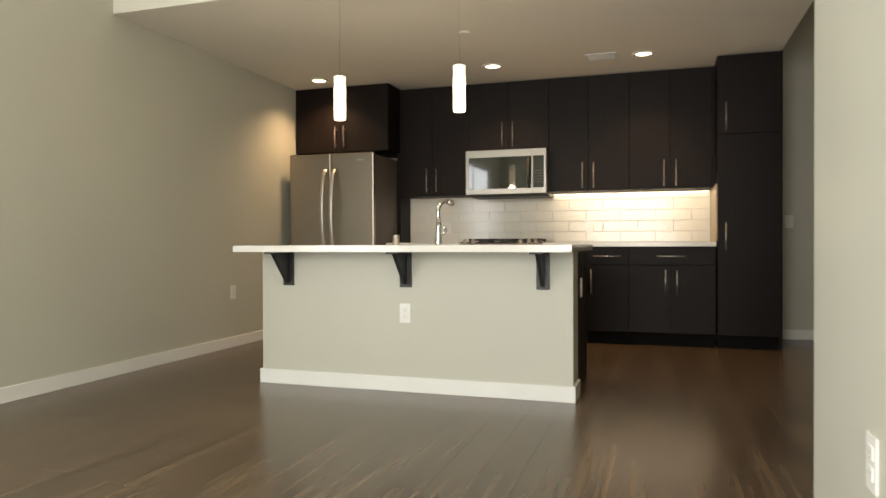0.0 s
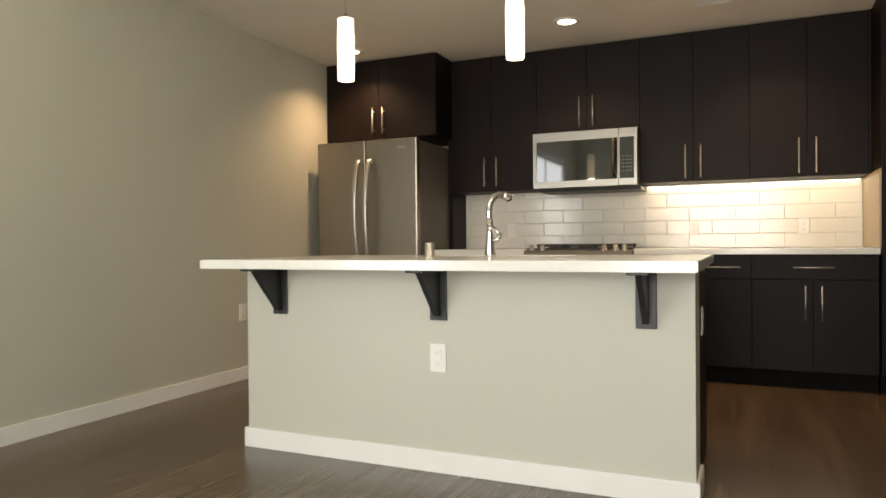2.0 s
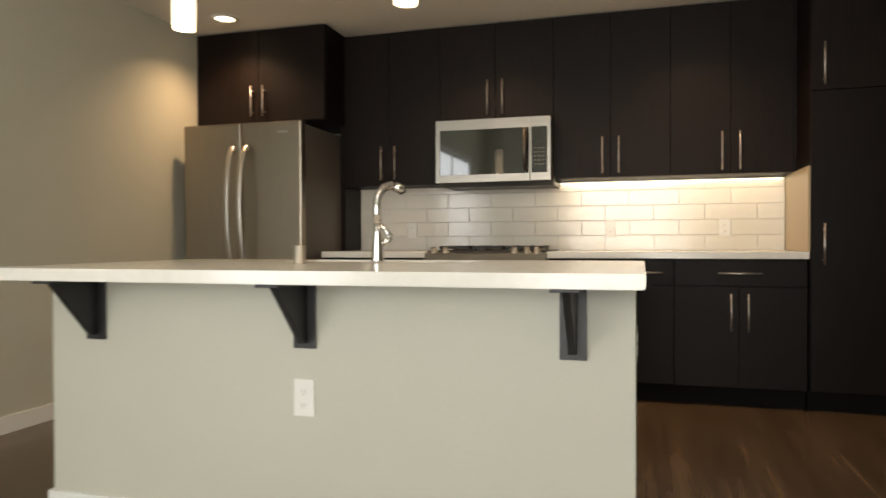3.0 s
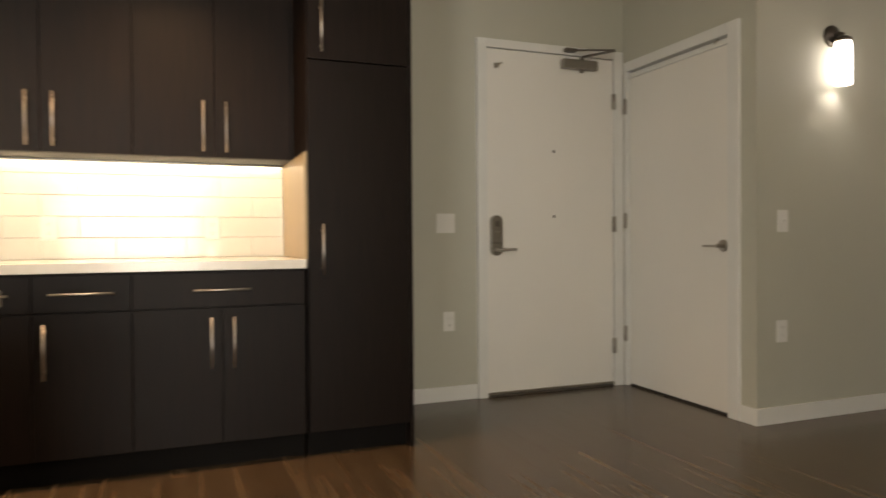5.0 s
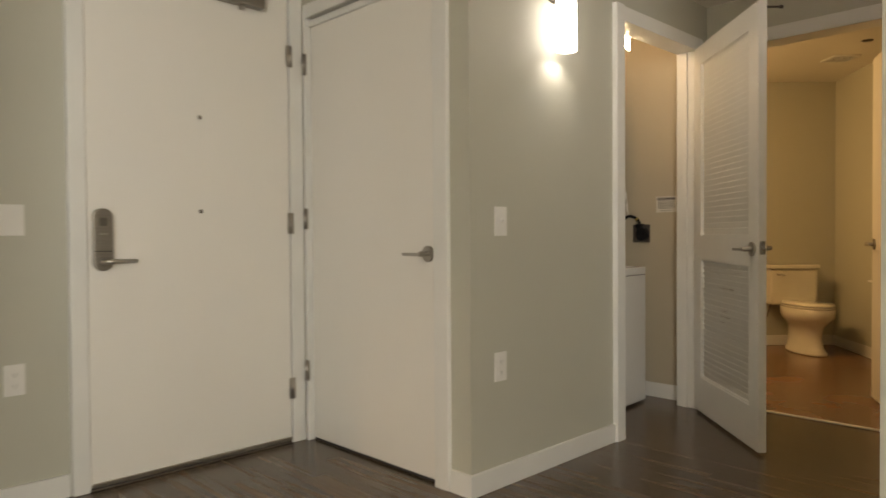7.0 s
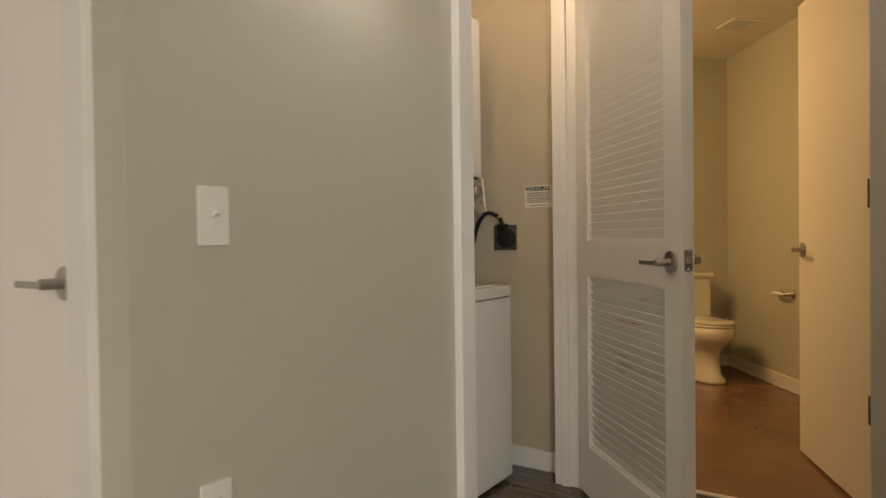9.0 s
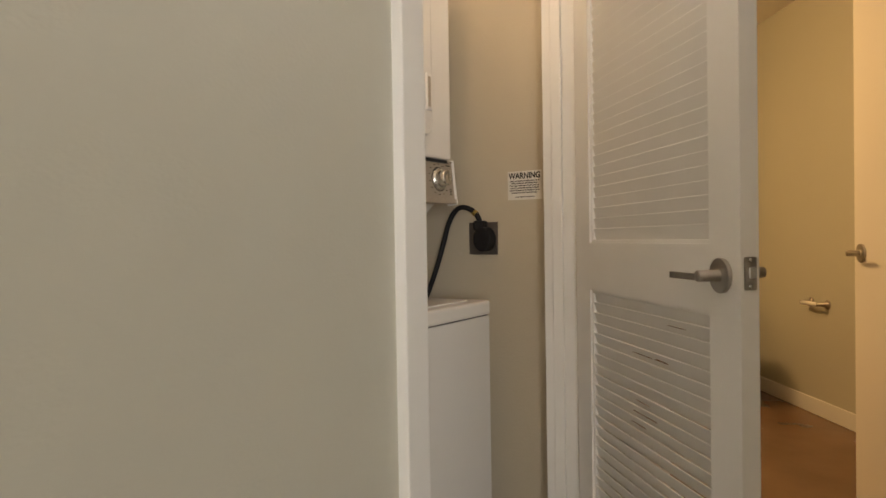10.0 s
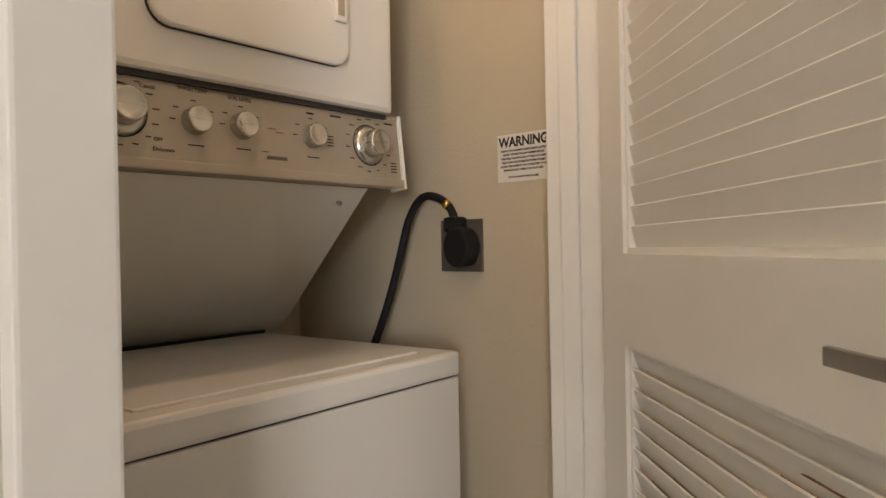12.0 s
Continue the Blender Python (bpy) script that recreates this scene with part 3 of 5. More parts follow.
f = thing("refrigerator", "stainless french-door refrigerator with bowed handles", "refrigerator", (-2.77, 6.5, 0))
bpart("body", GREYCASE, f, -3.205, 6.125, 0.02, -2.338, 6.90, 1.715, 0.006, "dark grey cabinet sides")
for x0, x1, hx in ((-3.208, -2.774, -2.815), (-2.768, -2.334, -2.722)):
    d = bpart("door", STEELV, f, x0, 6.058, 0.72, x1, 6.12, 1.732, 0.012, "brushed stainless door with rounded edges")
    bm = bmesh.new()
    strap(bm, [(hx, 6.032 - 0.085 * math.sin(math.pi * i / 16) ** 0.55, 0.79 + 0.79 * i / 16) for i in range(17)], 0.034, 0.014)
    for z in (0.805, 1.565):
        box(bm, hx - 0.010, 6.03, z - 0.012, hx + 0.010, 6.06, z + 0.012, 0.003)
    part("handle", bm, BRIGHTSTEEL, d, "bowed stainless handle")
d = bpart("freezer_drawer", STEELV, f, -3.208, 6.058, 0.06, -2.334, 6.12, 0.712, 0.008)
part("handle", tube(bmesh.new(), [(-3.10, 6.05, 0.62), (-3.08, 6.0, 0.63), (-2.46, 6.0, 0.63), (-2.44, 6.05, 0.62)], 0.012), STEEL, d)
bpart("emblem", NICKEL, f, -2.50, 6.0565, 1.655, -2.43, 6.0585, 1.668, 0.0005, "small plain metal emblem")

# backsplash
back = structure("backsplash", box(bmesh.new(), -2.298, YB - 0.006, 0.888, 0.632, YB - 0.0005, 1.361), GROUT, "white glazed subway tile backsplash in running bond", "backsplash")
TW, TH, GAP = 0.318, 0.0997, 0.0023
tile_meshes = {}


def tile(x0, x1, z0, z1):
    key = (round(x1 - x0, 3), round(z1 - z0, 3))
    if key not in tile_meshes:
        tile_meshes[key] = mesh_of("tile", box(bmesh.new(), 0, -0.008, 0, key[0], 0, key[1], 0.0025), TILE)
    ob = new("tile", tile_meshes[key])
    ob.parent = back
    ob.location = (x0, YB - 0.006, z0)


for row in range(5):
    z0 = 0.889 + row * (TH + GAP)
    z1 = min(z0 + TH, 1.360)
    x = 0.631 + (0 if row % 2 else TW / 2)
    while x > -2.297:
        a, b = max(x - TW, -2.297), min(x, 0.631)
        if b - a > 0.02:
            tile(a, b, z0, z1)
        x -= TW + GAP

# lamp strip under the cabinets
l = thing("led_strip", "glowing warm led strip under the wall cabinets", "light", (-0.09, 6.9, 1.35))
bpart("channel", STEEL, l, -0.795, 6.90, 1.350, 0.62, 6.935, 1.3615, 0.001)
bpart("diffuser", LED, l, -0.79, 6.903, 1.346, 0.615, 6.932, 1.3498)


# ---- island ----
IX0, IX1, IY0, IY1 = -2.222, -0.262, 4.02, 4.24
isl = thing("kitchen_island", "greige drywall kitchen island with dark cabinet backs", "island", (-1.24, 4.4, 0))
bpart("knee_wall", PAINT, isl, IX0, IY0, 0, IX1, IY1, 0.833, 0.002, "greige painted drywall front")
bpart("baseboard", TRIM, isl, IX0 - 0.014, IY0 - 0.014, 0, IX1 + 0.014, IY0, 0.089, 0.003, "white baseboard")
for x in (IX0 - 0.014, IX1):
    bpart("baseboard", TRIM, isl, x, IY0 + 0.0005, 0, x + 0.014, IY1, 0.089, 0.003)
bpart("end_panel", ESP, isl, IX1 - 0.024, IY1 + 0.0005, 0.0, IX1 - 0.006, 4.80, 0.832, 0.001, "dark espresso end panel")
bpart("end_panel", ESP, isl, IX0 + 0.006, IY1 + 0.0005, 0.0, IX0 + 0.024, 4.80, 0.832, 0.001, "dark espresso end panel")
bpart("cabinet_body", ESP, isl, IX0 + 0.025, IY1 + 0.0005, 0.11, IX1 - 0.025, 4.78, 0.832, 0.001)
for i in range(4):
    w = (IX1 - IX0 - 0.05) / 4
    x0 = IX0 + 0.025 + i * w
    d = bpart("door", ESP, isl, x0 + 0.002, 4.781, 0.112, x0 + w - 0.002, 4.80, 0.825, 0.0015)
    part("handle", tube(bmesh.new(), [(x0 + w - 0.05, 4.83, 0.45), (x0 + w - 0.05, 4.83, 0.65)], 0.006, 8), NICKEL, d)
# worktop with the sink's cut-out
SX0, SX1, SY0, SY1 = -1.62, -0.86, 4.56, 4.84
top = thing("island_countertop", "thick white quartz island countertop with sink cut-out", "countertop", (-1.25, 4.33, 0.834))
bm = bmesh.new()
cx0, cx1, cy0, cy1 = -2.266, -0.237, 3.762, 4.90
outer = [(cx0, cy0), (cx1, cy0), (cx1, cy1), (cx0, cy1)]
inner = [(SX0, SY0), (SX1, SY0), (SX1, SY1), (SX0, SY1)]
grid = {}
for lev, z in enumerate((0.834, 0.872)):
    for tag, pts in (("o", outer), ("i", inner)):
        for i, (x, y) in enumerate(pts):
            grid[tag, lev, i] = bm.verts.new((x, y, z))
for i in range(4):
    j = (i + 1) % 4
    for lev in (0, 1):
        bm.faces.new((grid["o", lev, i], grid["o", lev, j], grid["i", lev, j], grid["i", lev, i]))
    for tag in "oi":
        bm.faces.new((grid[tag, 0, i], grid[tag, 0, j], grid[tag, 1, j], grid[tag, 1, i]))
bmesh.ops.recalc_face_normals(bm, faces=bm.faces)
bmesh.ops.bevel(bm, geom=list(bm.edges), offset=0.003, segments=2, affect="EDGES")
part("slab", bm, QUARTZ, top, "white quartz slab")
s = thing("sink", "undermount stainless steel kitchen sink", "sink", (-1.24, 4.70, 0.64))
bm = bmesh.new()
for b in ((SX0 - 0.02, SY0 - 0.02, 0.66, SX1 + 0.02, SY1 + 0.02, 0.664), (SX0 - 0.02, SY0 - 0.02, 0.664, SX0 - 0.004, SY1 + 0.02, 0.8335), (SX1 + 0.004, SY0 - 0.02, 0.664, SX1 + 0.02, SY1 + 0.02, 0.8335),
          (SX0 - 0.004, SY0 - 0.02, 0.664, SX1 + 0.004, SY0 - 0.004, 0.8335), (SX0 - 0.004, SY1 + 0.004, 0.664, SX1 + 0.004, SY1 + 0.02, 0.8335)):
    box(bm, *b)
part("basin", bm, STEEL, s)
# brackets
def bracket(cx):
    b = thing("counter_bracket", "black steel bracket holding up the island countertop", "bracket", (cx, IY0, 0.62), "countertop brackets")
    bpart("wall_plate", BLACK, b, cx - 0.037, IY0 - 0.012, 0.622, cx + 0.037, IY0 - 0.0005, 0.8225, 0.002)
    bpart("arm", BLACK, b, cx - 0.037, IY0 - 0.232, 0.823, cx + 0.037, IY0 - 0.0005, 0.8335, 0.002)
    bm = bmesh.new()
    prism(bm, [(IY0 - 0.012, 0.64), (IY0 - 0.012, 0.8225), (IY0 - 0.20, 0.8225), (IY0 - 0.035, 0.64)], "x", cx - 0.011, cx + 0.011, 0.002)
    part("gusset", bm, BLACK, b)


for cx in (-2.030, -1.245, -0.428):
    bracket(cx)
# faucet and air gap cap
fa = thing("faucet", "polished chrome pull-down kitchen faucet", "faucet", (-1.20, 4.51, 0.872))
bm = bmesh.new()
lathe(bm, [(0, 0.8725), (0.026, 0.8725), (0.0255, 0.880), (0.0235, 0.905), (0.0185, 0.955), (0.0155, 0.985), (0.0150, 1.02), (0, 1.021)], Matrix.Translation((-1.20, 4.51, 0)))
part("body", bm, CHROME, fa)
arc = [(-1.20, 4.51, 1.015), (-1.203, 4.51, 1.06), (-1.203, 4.512, 1.10), (-1.197, 4.52, 1.132), (-1.185, 4.538, 1.155), (-1.170, 4.56, 1.164), (-1.155, 4.585, 1.162)]
part("spout", tube(bmesh.new(), arc, [0.0150, 0.0150, 0.0150, 0.0150, 0.0155, 0.016, 0.016], 16), CHROME, fa)
head = part("spray_head", tube(bmesh.new(), [(-1.160, 4.578, 1.163), (-1.142, 4.605, 1.154), (-1.136, 4.613, 1.143)], [0.0175, 0.0195, 0.0185], 16), CHROME, fa, "chrome spray head")
part("nozzle", tube(bmesh.new(), [(-1.1365, 4.6125, 1.144), (-1.135, 4.615, 1.139)], [0.015, 0.014], 16), BLACK, head, "black nozzle")
bm = bmesh.new()
tube(bm, [(-1.190, 4.512, 0.940), (-1.166, 4.517, 0.952), (-1.150, 4.520, 0.966)], [0.010, 0.010, 0.009], 12)
tube(bm, [(-1.150, 4.520, 0.968), (-1.166, 4.518, 0.986), (-1.184, 4.515, 1.015)], [0.009, 0.008, 0.004], 12)
part("lever", bm, CHROME, fa)
so = thing("air_gap", "short round brushed steel air gap cap", "air gap", (-1.43, 4.33, 0.872))
part("cap", lathe(bmesh.new(), [(0, 0.8725), (0.026, 0.8725), (0.026, 0.875), (0.0225, 0.877), (0.0225, 0.934), (0.020, 0.938), (0, 0.9385)], Matrix.Translation((-1.43, 4.33, 0))), BRIGHTSTEEL, so)


# ---- plates and outlets ----
def plate(m, kind, label, w=0.07, h=0.115, category="outlet"):
    """A wall plate in the pose m: x along the wall, y out of it, z up."""
    names = {"outlet": "wall_outlet", "rocker": "light_switch", "toggle": "light_switch", "blank": "wall_plate"}
    t = thing(names[kind], label, category, (0, 0, 0), "", m)
    bm = bmesh.new()
    prism(bm, rounded(-w / 2, -h / 2, w / 2, h / 2, 0.004), "y", 0.0003, 0.006, 0.0015)
    part("cover", bm, PLASTIC, t)
    if kind == "outlet":
        for z in (-0.021, 0.021):
            bm = bmesh.new()
            prism(bm, rounded(-0.017, z - 0.015, 0.017, z + 0.015, 0.005), "y", 0.006, 0.0085)
            s_ = part("socket", bm, PLASTIC, t)
            bm = bmesh.new()
            for x in (-0.007, 0.005):
                box(bm, x, 0.0084, z - 0.004, x + 0.002, 0.0088, z + 0.006)
            box(bm, -0.002, 0.0084, z - 0.011, 0.002, 0.0088, z - 0.007)
            part("slots", bm, SOCKET, s_)
    elif kind == "toggle":
        bpart("bezel", PLASTIC, t, -0.008, 0.006, -0.017, 0.008, 0.0075, 0.017, 0.001)
        bm = bmesh.new()
        prism(bm, [(0.006, -0.004), (0.02, 0.004), (0.019, 0.012), (0.006, 0.007)], "x", -0.0055, 0.0055, 0.001)
        part("toggle", bm, PLASTIC, t)
    elif kind == "rocker":
        n = max(1, round(w / 0.055) - (1 if w > 0.09 else 0))
        for i in range(n):
            x = (i - (n - 1) / 2) * 0.046
            bm = bmesh.new()
            prism(bm, [(0.006, -0.033), (0.0075, -0.033), (0.010, 0.033), (0.006, 0.033)], "x", x - 0.0165, x + 0.0165)
            part("rocker", bm, PLASTIC, t)
    return t


def on_y(x, y, z):
    return pose(x, y, z, 0, 0, 180)


plate(on_y(-1.250, IY0, 0.468), "outlet", "white duplex outlet on the island front")
plate(pose(IX1 - 0.006, 4.45, 0.61, 0, 0, -90), "outlet", "white duplex outlet on the island end")
plate(pose(XL, 5.26, 0.47, 0, 0, -90), "outlet", "white outlet low on the long plain wall")
plate(pose(XL, 2.943, 0.462, 0, 0, -90), "outlet", "white outlet low on the wall across from the island")
for x in (-1.884, -0.456, 0.273):
    plate(on_y(x, YB - 0.014, 1.035), "outlet", "white outlet set in the tiled backsplash")
plate(pose(XR, 1.771, 0.44, 0, 0, 90), "outlet", "white outlet low on the pale wall")
plate(on_y(1.305, YE, 1.067), "rocker", "white light switch beside the pantry", category="switch")
plate(on_y(1.603, YE, 1.066), "rocker", "white double light switch beside the entry door", w=0.116, category="switch")
plate(on_y(1.620, YE, 0.478), "outlet", "white outlet low beside the entry door")
plate(on_y(3.046, YS, 1.053), "toggle", "white toggle light switch below the sconce", category="switch")
plate(on_y(3.041, YS, 0.479), "outlet", "white outlet low on the sconce wall")


# ---- lamps and ceiling fittings ----
def downlight(x, y):
    t = thing("recessed_downlight", "glowing recessed ceiling downlight with white trim", "light", (x, y, ZK), "kitchen downlights")
    part("trim_ring", lathe(bmesh.new(), [(0.062, ZK - 0.001), (0.092, ZK - 0.001), (0.090, ZK - 0.006), (0.064, ZK - 0.009), (0.062, ZK - 0.001)], Matrix.Translation((x, y, 0))), TRIM, t)
    part("lens", lathe(bmesh.new(), [(0, ZK - 0.006), (0.040, ZK - 0.0055), (0.0615, ZK - 0.003)], Matrix.Translation((x, y, 0))), LENS, t, "glowing frosted lens")


for lx in (-2.888, -1.2, 0.063):
    downlight(lx, 6.06)


def pendant(x, y):
    t = thing("pendant_lamp", "glowing slim white glass pendant over the island", "lamp", (x, y, ZK), "island pendants")
    part("canopy", lathe(bmesh.new(), [(0.062, ZK - 0.001), (0.062, ZK - 0.006), (0.052, ZK - 0.03), (0.024, ZK - 0.05), (0, ZK - 0.053)], Matrix.Translation((x, y, 0))), BRONZE, t, "bronze dome canopy")
    part("cord", tube(bmesh.new(), [(x, y, ZK - 0.03), (x, y, 1.90)], 0.0007, 6), GREYPLATE, t, "thin clear cord")
    part("cap", lathe(bmesh.new(), [(0, 1.915), (0.010, 1.915), (0.012, 1.902), (0.033, 1.899), (0, 1.8985)], Matrix.Translation((x, y, 0))), NICKEL, t)
    rib = [(0.0352 + 0.0010 * math.sin(i * 2.1), 1.898 - i * 0.0085) for i in range(8)]
    part("shade_top", lathe(bmesh.new(), rib + [(0.0365, 1.83)], Matrix.Translation((x, y, 0))), SHADETOP, t, "ribbed white glass top")
    part("shade", lathe(bmesh.new(), [(0.0365, 1.83), (0.0368, 1.80), (0.0368, 1.72), (0.036, 1.65), (0.0345, 1.636), (0, 1.635)], Matrix.Translation((x, y, 0))), SHADE, t, "glowing frosted glass cylinder")


pendant(-1.663, 4.0)
pendant(-0.90, 3.98)
v = thing("ceiling_vent", "white louvred ceiling air vent", "vent", (-0.272, 6.03, ZK))
bm = bmesh.new()
for b in ((-0.395, 5.935, -0.145, 5.952), (-0.395, 6.108, -0.145, 6.125), (-0.395, 5.952, -0.375, 6.108), (-0.165, 5.952, -0.145, 6.108)):
    box(bm, b[0], b[1], ZK - 0.008, b[2], b[3], ZK - 0.0005, 0.002)
part("frame", bm, TRIM, v)
bpart("backing", GREYPLATE, v, -0.375, 5.952, ZK - 0.0015, -0.165, 6.108, ZK - 0.0005)
for i in range(8):
    bpart("slat", TRIM, v, -0.375, 5.956 + i * 0.0190, ZK - 0.006, -0.165, 5.966 + i * 0.0190, ZK - 0.003)
sp = thing("sprinkler_cover", "small round white sprinkler cover plate on the ceiling", "sprinkler", (-1.173, 5.06, ZK))
part("plate", lathe(bmesh.new(), [(0.042, ZK - 0.001), (0.042, ZK - 0.006), (0.038, ZK - 0.009), (0, ZK - 0.010)], Matrix.Translation((-1.173, 5.06, 0))), TRIM, sp)
v = thing("return_grille", "dark slotted hall ceiling return grille", "vent", (4.36, 5.50, ZH))
bm = bmesh.new()
for b in ((4.16, 5.36, 4.56, 5.38), (4.16, 5.66, 4.56, 5.68), (4.16, 5.38, 4.18, 5.66), (4.54, 5.38, 4.56, 5.66)):
    box(bm, b[0], b[1], ZH - 0.008, b[2], b[3], ZH - 0.0005, 0.002)
part("frame", bm, TRIM, v)
bpart("backing", SLOT, v, 4.18, 5.38, ZH - 0.0015, 4.54, 5.66, ZH - 0.0005)
for i in range(10):
    bpart("slat", TRIM, v, 4.18, 5.385 + i * 0.027, ZH - 0.006, 4.54, 5.398 + i * 0.027, ZH - 0.003)

SCX, SCY = 3.395, YS - 0.072
sc = thing("wall_sconce", "glowing glass wall sconce on a dark bronze mount", "lamp", (SCX, YS, 2.04))
part("backplate", lathe(bmesh.new(), [(0, 0), (0.058, 0), (0.058, 0.010), (0.048, 0.020), (0.018, 0.028), (0, 0.028)], pose(SCX, YS - 0.0005, 2.045, 90, 0, 0)), BRONZE, sc, "round bronze backplate")
part("arm", tube(bmesh.new(), [(SCX, YS - 0.02, 2.045), (SCX, YS - 0.052, 2.048), (SCX, SCY, 2.040), (SCX, SCY, 2.020)], 0.010, 12), BRONZE, sc)
part("socket_cap", lathe(bmesh.new(), [(0, 2.026), (0.024, 2.026), (0.042, 2.014), (0.044, 2.000), (0, 1.999)], Matrix.Translation((SCX, SCY, 0))), BRONZE, sc)
part("shade", lathe(bmesh.new(), [(0.040, 1.998), (0.0435, 1.97), (0.0445, 1.86), (0.0440, 1.772), (0.0415, 1.770), (0.0412, 1.86), (0.0405, 1.97), (0.037, 1.996)], Matrix.Translation((SCX, SCY, 0))), SCONCE, sc, "glowing white glass cylinder, open below")
part("bulb", lathe(bmesh.new(), [(0.012, 1.998), (0.013, 1.95), (0.022, 1.90), (0.022, 1.87), (0.012, 1.846), (0, 1.842)], Matrix.Translation((SCX, SCY, 0)), 20), SCONCE, sc, "glowing bulb")


# ---- entry ----
def lever_set(t, mx, name="handle", flip=1, z=0.93):
    """A rose, neck and lever in the frame mx: x along the door towards the lever's tip, y out of the door."""
    bm = bmesh.new()
    lathe(bm, [(0, 0), (0.0330, 0), (0.0332, 0.0005), (0.0332, 0.0068), (0.0325, 0.0078), (0.0318, 0.0080), (0.0125, 0.0082), (0.0110, 0.0084), (0.0108, 0.0092), (0.0108, 0.0500), (0.0102, 0.0510), (0, 0.0512)], mx @ pose(0, 0, 0, -90, 0, 0))
    h_ = part(name, bm, NICKEL, t, "satin nickel lever handle")
    bm = bmesh.new()
    prism(bm, [(-0.0095, 0.0435), (0.006, 0.0415), (0.020, 0.0440), (0.106, 0.0440), (0.106, 0.0505), (-0.0095, 0.0505)], "z", -0.0085, 0.0045, 0.0012)
    bm.transform(mx)
    part("lever", bm, NICKEL, h_)
    return h_


def hinge(t, x, y, z, along="x", ob_mat=None):
    bm = bmesh.new()
    tube(bm, [(x, y, z - 0.05), (x, y, z + 0.05)], 0.0075, 10)
    if along == "x":
        box(bm, x - 0.016, y + 0.003, z - 0.05, x + 0.016, y + 0.007, z + 0.05)
    else:
        box(bm, x + 0.003, y - 0.016, z - 0.05, x + 0.007, y + 0.016, z + 0.05)
    part("hinge", bm, ob_mat or NICKEL, t, "satin nickel butt hinge")


EY = YE - 0.018
d1 = tagged(thing("door_1", "off-white flat entry door, closed, with electronic lock", "door", (2.33, EY, 0)), kind="structure")
leaf = bpart("leaf", DOORP, d1, 1.872, EY, 0.012, 2.779, EY + 0.044, 2.132, 0.002)
bpart("sweep", NICKEL, d1, 1.874, EY - 0.012, 0.014, 2.777, EY - 0.0005, 0.030, 0.002, "grey metal door sweep")
bpart("threshold", GREYPLATE, d1, 1.872, EY - 0.005, 0.0005, 2.779, EY + 0.05, 0.009, 0.001, "dark metal sill")
for z in (0.266, 1.062, 1.861):
    hinge(d1, 2.781, EY - 0.016, z)
lk = thing("door_lock", "grey metal electronic door lock with lever", "lock", (1.924, EY, 0.98))
bm = bmesh.new()
prism(bm, rounded(1.887, 0.868, 1.961, 1.115, 0.036, 8), "y", EY - 0.026, EY - 0.0005, 0.003)
part("escutcheon", bm, LOCKMETAL, lk, "rounded grey metal escutcheon")
bpart("thumb_turn", NICKEL, lk, 1.910, EY - 0.036, 1.010, 1.938, EY - 0.026, 1.018, 0.002)
bpart("seam", SLOT, lk, 1.890, EY - 0.0268, 0.944, 1.958, EY - 0.0255, 0.947)
bpart("display", GREYPLATE, lk, 1.910, EY - 0.0268, 1.045, 1.938, EY - 0.0255, 1.078)
part("lever", tube(bmesh.new(), [(1.924, EY - 0.02, 0.905), (1.924, EY - 0.055, 0.905), (1.95, EY - 0.06, 0.905), (2.04, EY - 0.058, 0.905)], [0.014, 0.013, 0.010, 0.008], 12), NICKEL, lk)
for z in (1.521, 1.111):
    ph = thing("peephole", "small round metal door viewer", "viewer", (2.335, EY, z), "door viewers")
    part("ring", lathe(bmesh.new(), [(0, 0), (0.009, 0), (0.009, 0.003), (0.005, 0.004), (0, 0.003)], pose(2.335, EY - 0.0005, z, 90, 0, 0), 16), GREYPLATE, ph)
cl = thing("door_closer", "grey metal door closer with folding arm", "door closer", (2.52, EY, 2.07))
bpart("housing", LOCKMETAL, cl, 2.385, EY - 0.05, 2.045, 2.635, EY - 0.0005, 2.105, 0.008)
part("valve", lathe(bmesh.new(), [(0, -0.02), (0.014, -0.018), (0.014, 0), (0, 0)], Matrix.Translation((2.53, EY - 0.025, 2.046)), 14), NICKEL, cl)
part("pivot", lathe(bmesh.new(), [(0.014, 0), (0.014, 0.02), (0, 0.02)], Matrix.Translation((2.53, EY - 0.025, 2.105)), 14), GREYPLATE, cl)
part("arm", tube(bmesh.new(), [(2.53, EY - 0.025, 2.128), (2.66, EY - 0.20, 2.135)], 0.008, 8), GREYPLATE, cl)
part("fore_arm", tube(bmesh.new(), [(2.66, EY - 0.20, 2.138), (2.44, EY - 0.035, 2.160)], 0.007, 8), GREYPLATE, cl)
bpart("shoe", GREYPLATE, cl, 2.40, EY - 0.05, 2.150, 2.48, EY - 0.0125, 2.172, 0.003)
st = thing("door_latch_guard", "small metal swing guard high on the entry door", "latch", (1.935, EY, 2.03))
bpart("base", NICKEL, st, 1.920, EY - 0.012, 2.015, 1.945, EY - 0.0005, 2.045, 0.003)
part("ball", tube(bmesh.new(), [(1.935, EY - 0.01, 2.032), (1.955, EY - 0.04, 2.04)], [0.005, 0.007], 10), NICKEL, st)

